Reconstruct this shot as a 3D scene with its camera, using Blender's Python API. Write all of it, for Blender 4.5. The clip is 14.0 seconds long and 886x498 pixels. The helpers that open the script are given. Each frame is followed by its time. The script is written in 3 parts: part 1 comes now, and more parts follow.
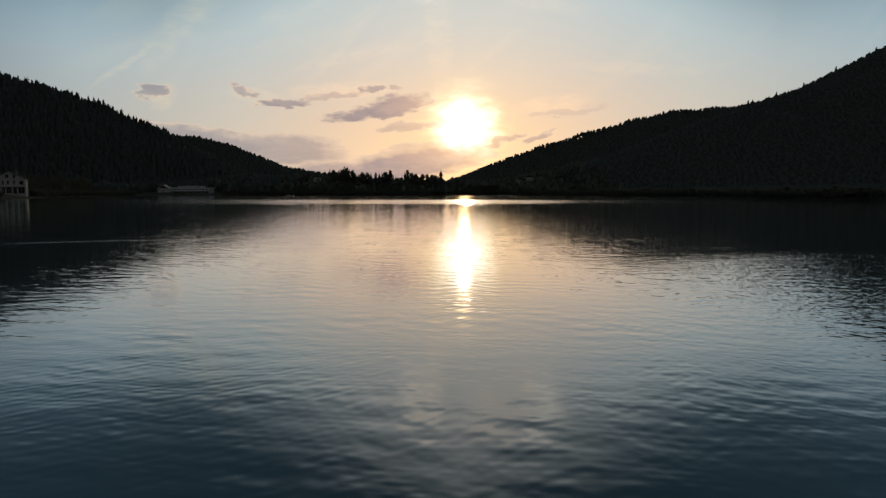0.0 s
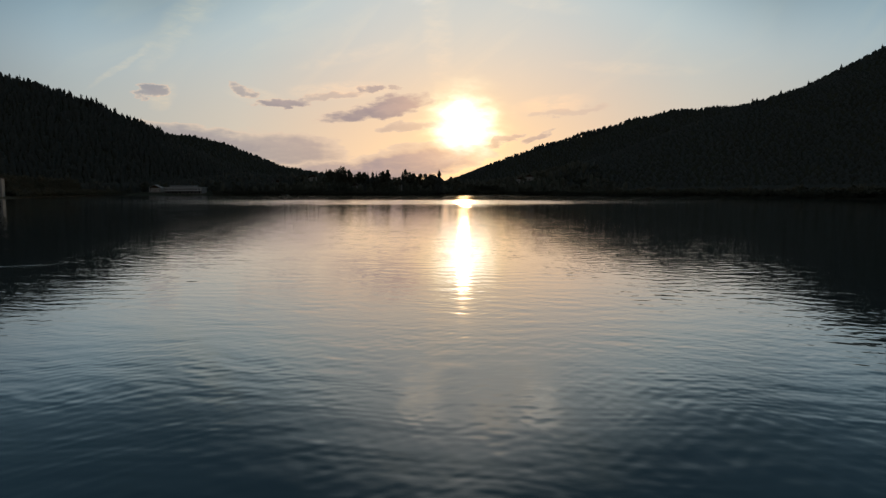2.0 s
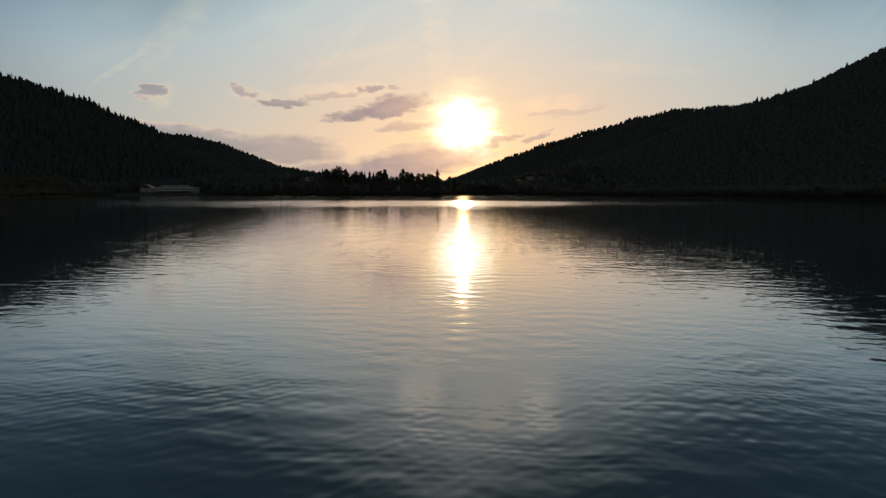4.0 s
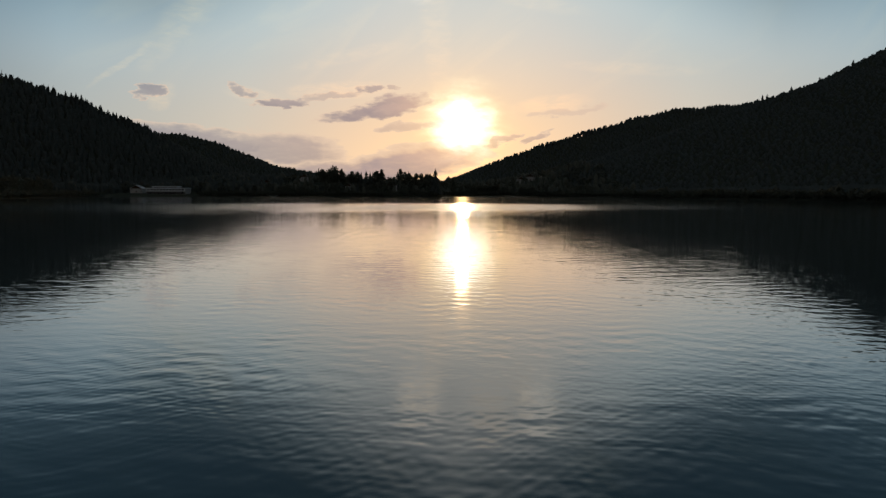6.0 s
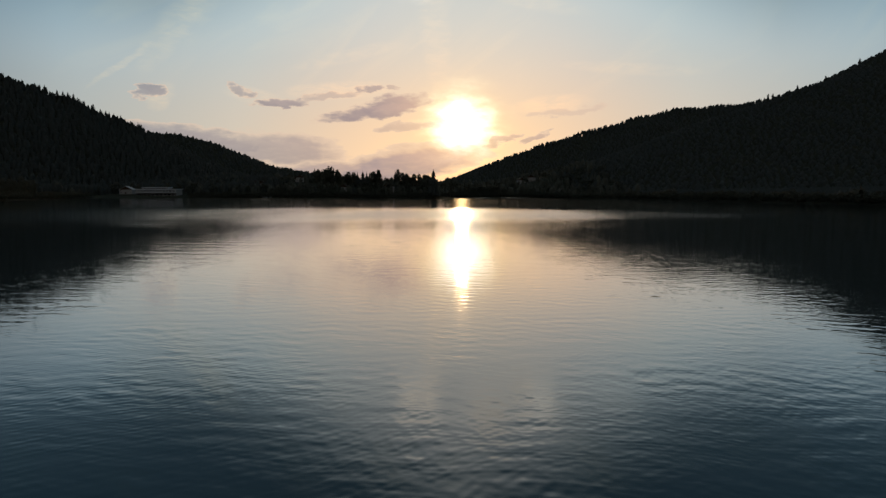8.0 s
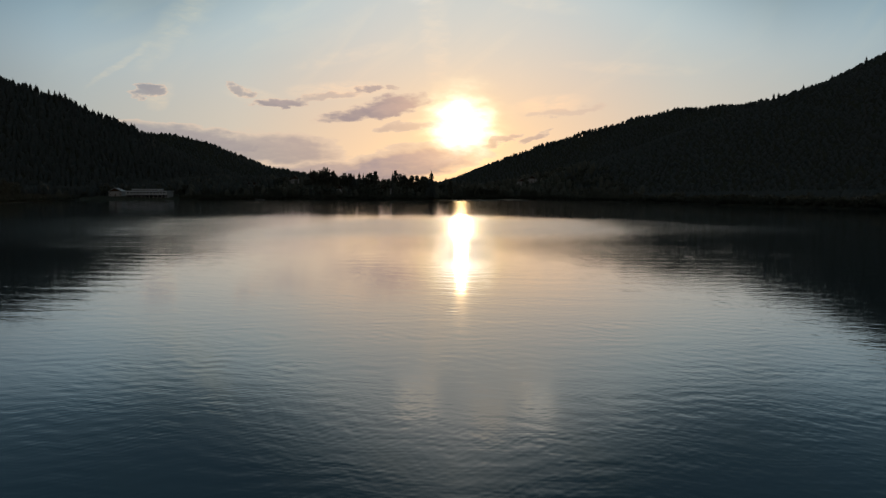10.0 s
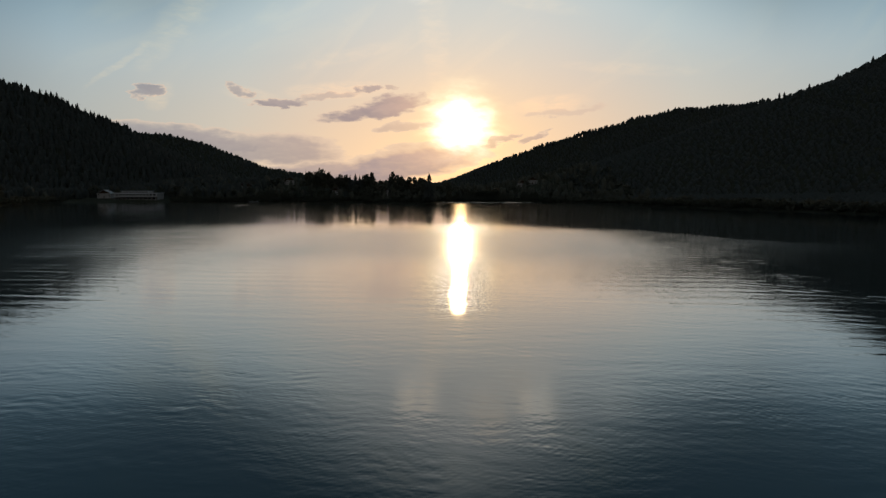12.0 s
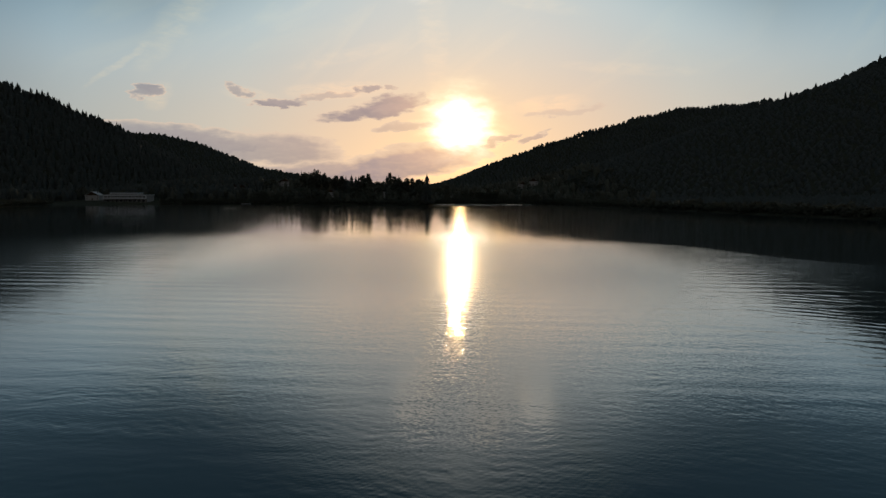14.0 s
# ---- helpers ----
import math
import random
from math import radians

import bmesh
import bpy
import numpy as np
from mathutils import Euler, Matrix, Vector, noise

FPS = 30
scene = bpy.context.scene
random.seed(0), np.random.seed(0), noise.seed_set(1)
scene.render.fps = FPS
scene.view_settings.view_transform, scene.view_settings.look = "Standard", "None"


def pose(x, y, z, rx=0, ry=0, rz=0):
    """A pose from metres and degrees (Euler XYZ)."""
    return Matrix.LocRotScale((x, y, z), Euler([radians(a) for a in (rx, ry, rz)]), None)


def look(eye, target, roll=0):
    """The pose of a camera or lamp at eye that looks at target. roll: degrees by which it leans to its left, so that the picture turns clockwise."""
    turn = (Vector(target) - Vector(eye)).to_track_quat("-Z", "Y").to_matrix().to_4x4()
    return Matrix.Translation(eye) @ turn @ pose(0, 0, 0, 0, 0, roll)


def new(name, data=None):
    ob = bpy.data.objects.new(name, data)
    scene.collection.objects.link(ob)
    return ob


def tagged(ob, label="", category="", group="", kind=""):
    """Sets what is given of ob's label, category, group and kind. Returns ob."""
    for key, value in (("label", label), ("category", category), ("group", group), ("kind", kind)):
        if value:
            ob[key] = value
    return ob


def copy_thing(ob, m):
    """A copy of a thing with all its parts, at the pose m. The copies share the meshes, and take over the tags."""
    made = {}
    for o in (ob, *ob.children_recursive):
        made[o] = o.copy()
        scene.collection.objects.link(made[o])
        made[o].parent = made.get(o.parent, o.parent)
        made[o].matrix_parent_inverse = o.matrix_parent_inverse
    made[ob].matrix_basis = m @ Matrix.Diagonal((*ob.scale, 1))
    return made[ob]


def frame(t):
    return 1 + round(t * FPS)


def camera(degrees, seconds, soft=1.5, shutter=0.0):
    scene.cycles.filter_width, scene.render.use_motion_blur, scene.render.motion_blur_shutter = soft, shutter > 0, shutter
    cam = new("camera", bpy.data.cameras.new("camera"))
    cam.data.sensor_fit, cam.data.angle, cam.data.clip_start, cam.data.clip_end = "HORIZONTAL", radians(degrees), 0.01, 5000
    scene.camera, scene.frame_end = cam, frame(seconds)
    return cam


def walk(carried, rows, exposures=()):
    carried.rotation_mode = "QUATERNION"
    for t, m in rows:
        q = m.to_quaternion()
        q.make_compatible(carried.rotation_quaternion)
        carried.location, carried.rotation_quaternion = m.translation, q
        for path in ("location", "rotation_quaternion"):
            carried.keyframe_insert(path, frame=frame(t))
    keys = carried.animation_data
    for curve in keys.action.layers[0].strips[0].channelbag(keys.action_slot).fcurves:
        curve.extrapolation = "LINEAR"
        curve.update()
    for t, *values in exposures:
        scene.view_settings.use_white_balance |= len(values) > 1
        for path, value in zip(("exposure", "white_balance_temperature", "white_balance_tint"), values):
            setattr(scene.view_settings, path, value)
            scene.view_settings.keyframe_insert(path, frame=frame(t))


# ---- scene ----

# ---------------------------------------------------------------- camera and its flight
cam = camera(73.7, 14.0, soft=1.4)
TILT = 84.53
FLIGHT = [  # seconds, metres ahead, height over the lake, heading in degrees to the left
    (0.0, 0.0, 3.26, 3.51), (1.5, 12.3, 3.16, 3.46), (3.0, 24.4, 3.14, 3.42), (5.5, 45.7, 3.72, 3.34),
    (6.5, 54.8, 4.25, 3.31), (7.5, 63.5, 4.90, 3.28), (8.0, 68.0, 5.25, 3.27), (10.5, 89.3, 7.68, 3.20),
    (11.0, 93.5, 8.18, 3.18), (12.0, 102.0, 9.12, 3.15), (13.0, 110.5, 10.02, 3.12), (14.0, 119.0, 10.93, 3.09)]
walk(cam, [(t, pose(0, y, z, TILT, 0, turn)) for t, y, z, turn in FLIGHT])

# ---------------------------------------------------------------- node shorthand
class Nodes:
    """Small wrapper to write node trees as expressions."""
    def __init__(self, tree):
        self.tree = tree
        tree.nodes.clear()

    def node(self, kind):
        return self.tree.nodes.new(kind)

    def put(self, socket, value):
        if isinstance(value, bpy.types.NodeSocket):
            self.tree.links.new(value, socket)
        elif value is not None:
            socket.default_value = value

    def math(self, op, a, b=None, c=None, clamp=False):
        n = self.node("ShaderNodeMath")
        n.operation, n.use_clamp = op, clamp
        for s, v in zip(n.inputs, (a, b, c)):
            self.put(s, v)
        return n.outputs[0]

    def vmath(self, op, a, b=None, out=0):
        n = self.node("ShaderNodeVectorMath")
        n.operation = op
        self.put(n.inputs[0], a)
        self.put(n.inputs[1], b)
        return n.outputs[out]

    def scaled(self, a, s):
        n = self.node("ShaderNodeVectorMath")
        n.operation = "SCALE"
        self.put(n.inputs[0], a)
        self.put(n.inputs[3], s)
        return n.outputs[0]

    def mix(self, fac, a, b, blend="MIX"):
        n = self.node("ShaderNodeMix")
        n.data_type, n.blend_type = "RGBA", blend
        self.put(n.inputs[0], fac)
        self.put(n.inputs[6], a)
        self.put(n.inputs[7], b)
        return n.outputs[2]

    def noise(self, vec, scale, detail=3.0, rough=0.5, distort=0.0, color=False):
        n = self.node("ShaderNodeTexNoise")
        self.put(n.inputs["Vector"], vec)
        n.inputs["Scale"].default_value = scale
        n.inputs["Detail"].default_value = detail
        n.inputs["Roughness"].default_value = rough
        n.inputs["Distortion"].default_value = distort
        return n.outputs["Color" if color else "Fac"]

    def remap(self, v, a, b, c=0.0, d=1.0, smooth=False):
        n = self.node("ShaderNodeMapRange")
        n.interpolation_type = "SMOOTHSTEP" if smooth else "LINEAR"
        for s, x in zip(n.inputs, (v, a, b, c, d)):
            self.put(s, x)
        return n.outputs[0]

    def ramp(self, fac, stops):
        n = self.node("ShaderNodeValToRGB")
        while len(n.color_ramp.elements) < len(stops):
            n.color_ramp.elements.new(0.5)
        for e, (p, c) in zip(n.color_ramp.elements, stops):
            e.position, e.color = p, (*c, 1)
        self.put(n.inputs[0], fac)
        return n.outputs[0]

    def xyz(self, vec):
        n = self.node("ShaderNodeSeparateXYZ")
        self.put(n.inputs[0], vec)
        return n.outputs

    def vec(self, x, y, z):
        n = self.node("ShaderNodeCombineXYZ")
        for s, v in zip(n.inputs, (x, y, z)):
            self.put(s, v)
        return n.outputs[0]


# ---------------------------------------------------------------- evening sky and sun
SUN_UP, SUN_AZ = 6.20, -1.45           # degrees over the horizon, degrees right of straight ahead
sun_way = Vector((math.sin(radians(SUN_AZ)) * math.cos(radians(SUN_UP)),
                  math.cos(radians(SUN_AZ)) * math.cos(radians(SUN_UP)), math.sin(radians(SUN_UP))))
sun = new("sun", bpy.data.lights.new("sun", "SUN"))
sun.data.energy, sun.data.angle, sun.data.color = 0.22, radians(1.0), (1.0, 0.62, 0.27)
sun.matrix_world = look(sun_way * 100, (0, 0, 0))

world = bpy.data.worlds.new("evening_sky")
scene.world = world
world.use_nodes = True
w = Nodes(world.node_tree)
way = w.node("ShaderNodeTexCoord").outputs["Generated"]
wx, wy, wz = w.xyz(way)
DEG = 180 / math.pi
az = w.math("MULTIPLY", w.math("ARCTAN2", wx, wy), DEG)
el = w.math("MULTIPLY", w.math("ARCSINE", wz), DEG)
off = w.math("MULTIPLY", w.math("ARCCOSINE", w.math("MINIMUM", w.vmath("DOT_PRODUCT", way, tuple(sun_way), out=1), 0.9999999)), DEG)

sky = w.node("ShaderNodeTexSky")
sky.sky_type, sky.sun_disc = "NISHITA", False
sky.sun_elevation, sky.sun_rotation = radians(SUN_UP), radians(SUN_AZ)
sky.air_density, sky.dust_density, sky.ozone_density = 1.0, 1.5, 1.5
clear = w.scaled(sky.outputs[0], 0.10)

# thin high veil that scatters the sunlight: warm round the sun, pale further off
low = w.ramp(w.math("DIVIDE", off, 90.0), [
    (0.0, (0.76, 0.515, 0.31)), (0.055, (0.74, 0.51, 0.355)), (0.13, (0.71, 0.525, 0.40)), (0.23, (0.61, 0.54, 0.46)),
    (0.36, (0.45, 0.46, 0.435)), (0.46, (0.26, 0.29, 0.30)), (1.0, (0.122, 0.114, 0.110))])
rise = w.math("MULTIPLY", w.math("SUBTRACT", el, SUN_UP), 0.7)
aside = w.math("SUBTRACT", az, SUN_AZ)
wide_off = w.math("SQRT", w.math("ADD", w.math("MULTIPLY", rise, rise), w.math("MULTIPLY", aside, aside)))
high = w.ramp(w.math("DIVIDE", wide_off, 90.0), [
    (0.0, (0.615, 0.62, 0.58)), (0.11, (0.57, 0.605, 0.60)), (0.22, (0.46, 0.58, 0.62)), (0.38, (0.345, 0.51, 0.605)),
    (0.50, (0.16, 0.25, 0.32)), (0.83, (0.115, 0.115, 0.12)), (1.0, (0.13, 0.124, 0.122))])
veil = w.mix(w.remap(el, 4.3, 18.2, 0, 1, True), low, high)
# sky darkened with height, mostly above the view, so the near water reflects less
steep = w.math("MULTIPLY_ADD", w.math("MINIMUM", w.math("ABSOLUTE", aside), 27.0), 0.43, el)
steep = w.math("MULTIPLY", w.remap(steep, 21.7, 35.0, 0, 1, True), w.remap(off, 62.0, 105.0, 1, 0, True))
veil = w.mix(steep, veil, (0.036, 0.081, 0.116, 1))
# unseen sky above the view, darkened away from the sun to dim the water's sides
deep = w.math("MULTIPLY", w.remap(w.math("MULTIPLY_ADD", w.math("ABSOLUTE", aside), 0.10, el), 18.4, 22.0, 0, 0.62, True), w.remap(w.math("ABSOLUTE", aside), 8.0, 28.0, 0, 1, True))
veil = w.mix(w.math("MULTIPLY", deep, w.remap(off, 62.0, 105.0, 1, 0, True)), veil, (0.036, 0.081, 0.116, 1))
tint = w.mix(0.92, clear, veil)
# cirrus streaks drawn out along one slanting direction
slant = w.node("ShaderNodeVectorRotate")
slant.rotation_type = "Z_AXIS"
w.put(slant.inputs["Vector"], w.vec(az, el, 0.0))
slant.inputs["Angle"].default_value = radians(-38)
sx, sy, sz = w.xyz(slant.outputs[0])
cirrus = w.noise(w.vec(w.math("MULTIPLY", sx, 0.06), w.math("MULTIPLY", sy, 0.20), 3.0), 1.0, 5.0, 0.55, 1.2)
cirrus = w.math("MULTIPLY", w.remap(cirrus, 0.48, 0.75, 0, 1, True), w.remap(el, 6.0, 14.0, 0, 1, True))
tint = w.mix(w.math("MULTIPLY", cirrus, 0.42), tint, w.vmath("MULTIPLY", tint, (1.22, 1.12, 1.00)))

# low broken clouds: azimuth, elevation, half length, half height, tilt, density
CLOUDS = [
    (-29.5, 8.7, 1.2, -0.6, 8, 0.85), (-22.0, 9.0, 1.25, 0.45, -18, 0.65), (-18.4, 8.0, 2.5, 0.42, 1, 0.9),
    (-13.8, 8.8, 3.4, 0.42, 10, 0.45), (-10.2, 9.5, 1.0, 0.40, 4, 0.75), (-8.1, 9.6, 0.6, 0.3, 0, 0.5), (-9.8, 7.45, 5.5, 0.72, 10, 1.0), (-8.0, 8.15, 3.3, 0.85, 9, 1.0),
    (-7.0, 6.0, 2.9, 0.50, 4, 0.5), (2.4, 4.8, 2.0, 0.36, 16, 0.7), (5.6, 5.2, 1.5, 0.30, 18, 0.7), (8.5, 7.4, 4.0, 0.4, 3, 0.2),
    (-26.0, 4.4, 8.0, 1.2, -6, 0.85), (-19.0, 3.7, 6.5, 1.6, -2, 0.75), (-7.5, 2.2, 9.0, 1.75, 10, 1.0), (-14.0, 1.7, 8.0, 1.1, 2, 0.85)]
wob = w.noise(w.vec(w.math("MULTIPLY", az, 0.45), w.math("MULTIPLY", el, 1.1), 0.0), 1.0, 5.0, 0.54, color=True)
wobx, woby, wobz = w.xyz(wob)
caz = w.math("ADD", az, w.math("MULTIPLY_ADD", wobx, 3.4, -1.7))
cel = w.math("ADD", el, w.math("MULTIPLY_ADD", woby, 1.5, -0.75))
billow = w.noise(w.vec(w.math("MULTIPLY", az, 0.85), w.math("MULTIPLY", el, 2.3), 5.0), 1.0, 5.0, 0.52, 0.4)
frill = w.math("MULTIPLY_ADD", billow, 1.0, -0.5)
cover = lit = None
for ca, ce, half, tall, lean, dense in CLOUDS:
    c, s = math.cos(radians(lean)), math.sin(radians(lean))
    da, de = w.math("SUBTRACT", caz, ca), w.math("SUBTRACT", cel, ce)
    u = w.math("DIVIDE", w.math("MULTIPLY_ADD", da, c, w.math("MULTIPLY", de, s)), half * 1.12)
    v = w.math("DIVIDE", w.math("MULTIPLY_ADD", de, c, w.math("MULTIPLY", da, -s)), tall * 1.12)
    v = w.math("MAXIMUM", w.math("MULTIPLY", v, 0.85), w.math("MULTIPLY", v, -1.35))   # flat bases, billowing tops
    r = w.math("SQRT", w.math("ADD", w.math("MULTIPLY", u, u), w.math("MULTIPLY", v, v)))
    edge = w.math("MULTIPLY", frill, 1.3 if half < 2.6 else 0.6 if half < 6 else 0.2)
    d = w.remap(w.math("SUBTRACT", w.math("ADD", 1.0, edge), r), 0.0, 0.5, 0, dense, True)
    top = w.math("MULTIPLY", d, w.remap(w.math("MULTIPLY_ADD", de, 1 / tall, w.math("MULTIPLY", da, 0.3 / half)), -0.3, 0.9, 0, 1, True))
    cover = d if cover is None else w.math("MAXIMUM", cover, d)
    lit = top if lit is None else w.math("MAXIMUM", lit, top)
cover = w.math("MULTIPLY", cover, w.remap(billow, 0.34, 0.60, 0.9, 1.0))
core = w.remap(cover, 0.15, 0.7, 1.0, 0.0)
rim = w.math("MULTIPLY", w.math("MULTIPLY", core, w.remap(cover, 0.005, 0.10)), 0.5)
tint = w.mix(rim, tint, (0.84, 0.62, 0.46, 1))
cloud_tone = w.ramp(w.math("DIVIDE", off, 40.0), [(0.0, (0.92, 0.58, 0.34)), (0.10, (0.57, 0.39, 0.31)), (0.22, (0.36, 0.28, 0.285)), (0.7, (0.285, 0.265, 0.29))])
cloud_tone = w.mix(w.math("MULTIPLY", lit, 0.4), cloud_tone, w.vmath("MULTIPLY", cloud_tone, (1.55, 1.42, 1.28)))
tint = w.mix(w.math("MULTIPLY", cover, 0.92), tint, cloud_tone)
# pale lit wisps: azimuth, elevation, half length, half height, tilt, strength
WISPS = [(-31.4, 10.4, 3.4, 0.32, 38, 1.0), (-27.0, 14.2, 5.5, 1.3, 55, 0.7), (-24.5, 17.0, 5.0, 1.4, 66, 0.6), (-28.4, 8.2, 1.5, 1.0, 50, 1.0), (7.0, 8.2, 3.8, 0.9, 4, 0.7),
         (-13.0, 9.4, 5.5, 0.9, 4, 0.8), (-4.0, 15.0, 1.6, 6.0, 4, 0.45), (4.0, 17.5, 7.0, 0.9, -14, 0.4), (-20.5, 8.6, 3.2, 0.8, -10, 0.7), (14.0, 11.0, 7.0, 0.6, -6, 0.35),
         (1.5, 21.0, 2.6, 2.2, 12, 0.9), (4.5, 19.0, 1.5, 2.0, 5, 0.7), (-6.0, 19.5, 2.6, 1.6, -10, 0.8), (-12.0, 12.5, 6.0, 0.7, 14, 0.4)]
frayed = w.noise(w.vec(w.math("MULTIPLY", az, 0.5), w.math("MULTIPLY", el, 1.6), 11.0), 1.0, 6.0, 0.62, 0.6)
waz, wel = w.math("MULTIPLY_ADD", wobx, 1.0, w.math("ADD", az, -0.5)), w.math("MULTIPLY_ADD", woby, 0.5, w.math("ADD", el, -0.25))
for ca, ce, half, tall, lean, bright in WISPS:
    c, s = math.cos(radians(lean)), math.sin(radians(lean))
    da, de = w.math("SUBTRACT", waz, ca), w.math("SUBTRACT", wel, ce)
    u = w.math("DIVIDE", w.math("MULTIPLY_ADD", da, c, w.math("MULTIPLY", de, s)), half)
    v = w.math("DIVIDE", w.math("MULTIPLY_ADD", de, c, w.math("MULTIPLY", da, -s)), tall)
    d = w.remap(w.math("ADD", w.math("MULTIPLY", u, u), w.math("MULTIPLY", v, v)), 1.2, 0.0, 0, bright, True)
    d = w.math("MULTIPLY", w.math("MULTIPLY", d, w.remap(frayed, 0.36, 0.62, 0.2, 1.0)), w.math("SUBTRACT", 1.0, cover))
    tint = w.mix(d, tint, w.vmath("MULTIPLY", tint, (1.24, 1.12, 1.0)))
# unseen cirrus sheets added above the view, to brighten the reflection in the middle water
for ca, ce, half, tall, bright in ((2.0, 21.0, 8.0, 3.2, 0.55), (-5.8, 19.8, 3.0, 3.0, 0.85), (6.4, 20.2, 2.3, 2.6, 0.8), (14.0, 19.5, 3.0, 2.0, 0.4)):
    u, v = w.math("DIVIDE", w.math("SUBTRACT", caz, ca), half), w.math("DIVIDE", w.math("SUBTRACT", cel, ce), tall)
    d = w.remap(w.math("ADD", w.math("MULTIPLY", u, u), w.math("MULTIPLY", v, v)), 1.1, 0.0, 0, bright, True)
    tint = w.mix(w.math("MULTIPLY", d, w.remap(frayed, 0.34, 0.60, 0.35, 1.0)), tint, w.vmath("MULTIPLY", tint, (1.60, 1.48, 1.38)))
# the sun's own light through the haze
ragged = w.math("MAXIMUM", w.math("ADD", off, w.math("MULTIPLY_ADD", wobz, 3.2, -1.6)), 0.0)
veiled = w.math("MULTIPLY_ADD", cover, -0.75, 1.0)


def glow(width, power, strength):
    return w.math("MULTIPLY", w.math("MULTIPLY", w.math("EXPONENT", w.math("MULTIPLY", w.math("POWER", w.math("DIVIDE", ragged, width), power), -1.0)), strength), veiled)


tint = w.mix(1.0, tint, w.vec(glow(2.45, 2.05, 1.4), glow(2.35, 2.1, 1.5), glow(2.2, 2.3, 1.45)), "ADD")
back = w.node("ShaderNodeBackground")
w.put(back.inputs[0], tint)
back.inputs[1].default_value = 1.0
w.tree.links.new(back.outputs[0], w.node("ShaderNodeOutputWorld").inputs[0])


# ---------------------------------------------------------------- materials
def material(name):
    m = bpy.data.materials.new(name)
    m.use_nodes = True
    n = Nodes(m.node_tree)
    b = n.node("ShaderNodeBsdfPrincipled")
    o = n.node("ShaderNodeOutputMaterial")
    n.tree.links.new(b.outputs[0], o.inputs[0])
    return m, n, b


def speckled(name, dark, light, size, rough=0.8, relief=0.0, island=False, thin=None):
    """A matt surface whose colour wanders between two tones at two scales."""
    m, n, b = material(name)
    at = n.node("ShaderNodeTexCoord").outputs["Object"]
    big, fine = n.noise(at, 1 / size, 3), n.noise(at, 9 / size, 4, 0.65)
    f = n.math("ADD", n.math("MULTIPLY", big, 0.55), n.math("MULTIPLY", fine, 0.45))
    if island:
        f = n.math("ADD", n.math("MULTIPLY", f, 0.5), n.math("MULTIPLY", n.node("ShaderNodeNewGeometry").outputs["Random Per Island"], 0.5))
    n.put(b.inputs["Base Color"], n.ramp(n.remap(f, 0.3, 0.7), [(0, dark), (1, light)]))
    b.inputs["Roughness"].default_value = rough
    b.inputs["Specular IOR Level"].default_value = 0.08
    if relief:
        k = n.node("ShaderNodeBump")
        k.inputs["Strength"].default_value, k.inputs["Distance"].default_value = 0.7, relief
        n.put(k.inputs["Height"], fine)
        n.put(b.inputs["Normal"], k.outputs[0])
    if thin:   # needles and leaves let some light through
        t, add = n.node("ShaderNodeBsdfTranslucent"), n.node("ShaderNodeAddShader")
        t.inputs[0].default_value = (*thin, 1)
        n.tree.links.new(b.outputs[0], add.inputs[0])
        n.tree.links.new(t.outputs[0], add.inputs[1])
        n.tree.links.new(add.outputs[0], next(q for q in n.tree.nodes if q.bl_idname == "ShaderNodeOutputMaterial").inputs[0])
    return m


M_SPRUCE = speckled("spruce_needles", (0.050, 0.059, 0.056), (0.056, 0.066, 0.062), 6.0, 0.85, island=True, thin=(0.045, 0.050, 0.034))
M_LEAF = speckled("broad_leaves", (0.066, 0.074, 0.060), (0.086, 0.092, 0.072), 3.0, 0.8, island=True, thin=(0.055, 0.052, 0.036))
M_BARK = speckled("bark", (0.030, 0.022, 0.016), (0.075, 0.058, 0.042), 0.6, 0.9, 0.02)
M_GROUND = speckled("forest_floor_and_meadow", (0.028, 0.030, 0.020), (0.062, 0.064, 0.042), 40.0, 0.95, 0.5)
M_RENDER = speckled("white_lime_render", (0.30, 0.30, 0.29), (0.42, 0.42, 0.405), 1.8, 0.85, 0.01)
M_WHITE = speckled("white_painted_concrete", (0.54, 0.57, 0.59), (0.68, 0.71, 0.72), 1.5, 0.8, 0.01)
M_TILE = speckled("brown_roof_tiles", (0.042, 0.035, 0.031), (0.080, 0.062, 0.053), 1.0, 0.8, 0.02)
M_SLATE = speckled("pale_metal_roof", (0.30, 0.31, 0.32), (0.45, 0.46, 0.46), 2.0, 0.45)
M_TIMBER = speckled("dark_timber", (0.04, 0.026, 0.016), (0.10, 0.065, 0.038), 0.5, 0.7, 0.01)
M_FRAME = speckled("painted_window_frame", (0.5, 0.5, 0.48), (0.7, 0.7, 0.68), 0.4, 0.5)
M_STONE = speckled("grey_quay_stone", (0.12, 0.115, 0.105), (0.26, 0.25, 0.23), 0.8, 0.9, 0.03)
M_GLASS, _, gb = material("dark_window_glass")
gb.inputs["Base Color"].default_value = (0.012, 0.015, 0.018, 1)
gb.inputs["Roughness"].default_value = 0.06

# lake: dark clear water, ripples as slopes of the surface; calm where the far shore shelters it
M_WATER, n, b = material("lake_water")
at = n.node("ShaderNodeTexCoord").outputs["Object"]
px, py, pz = n.xyz(at)
turned = n.node("ShaderNodeVectorRotate")
turned.rotation_type = "Z_AXIS"
n.put(turned.inputs["Vector"], at)
turned.inputs["Angle"].default_value = radians(5)
qx, qy, qz = n.xyz(turned.outputs[0])


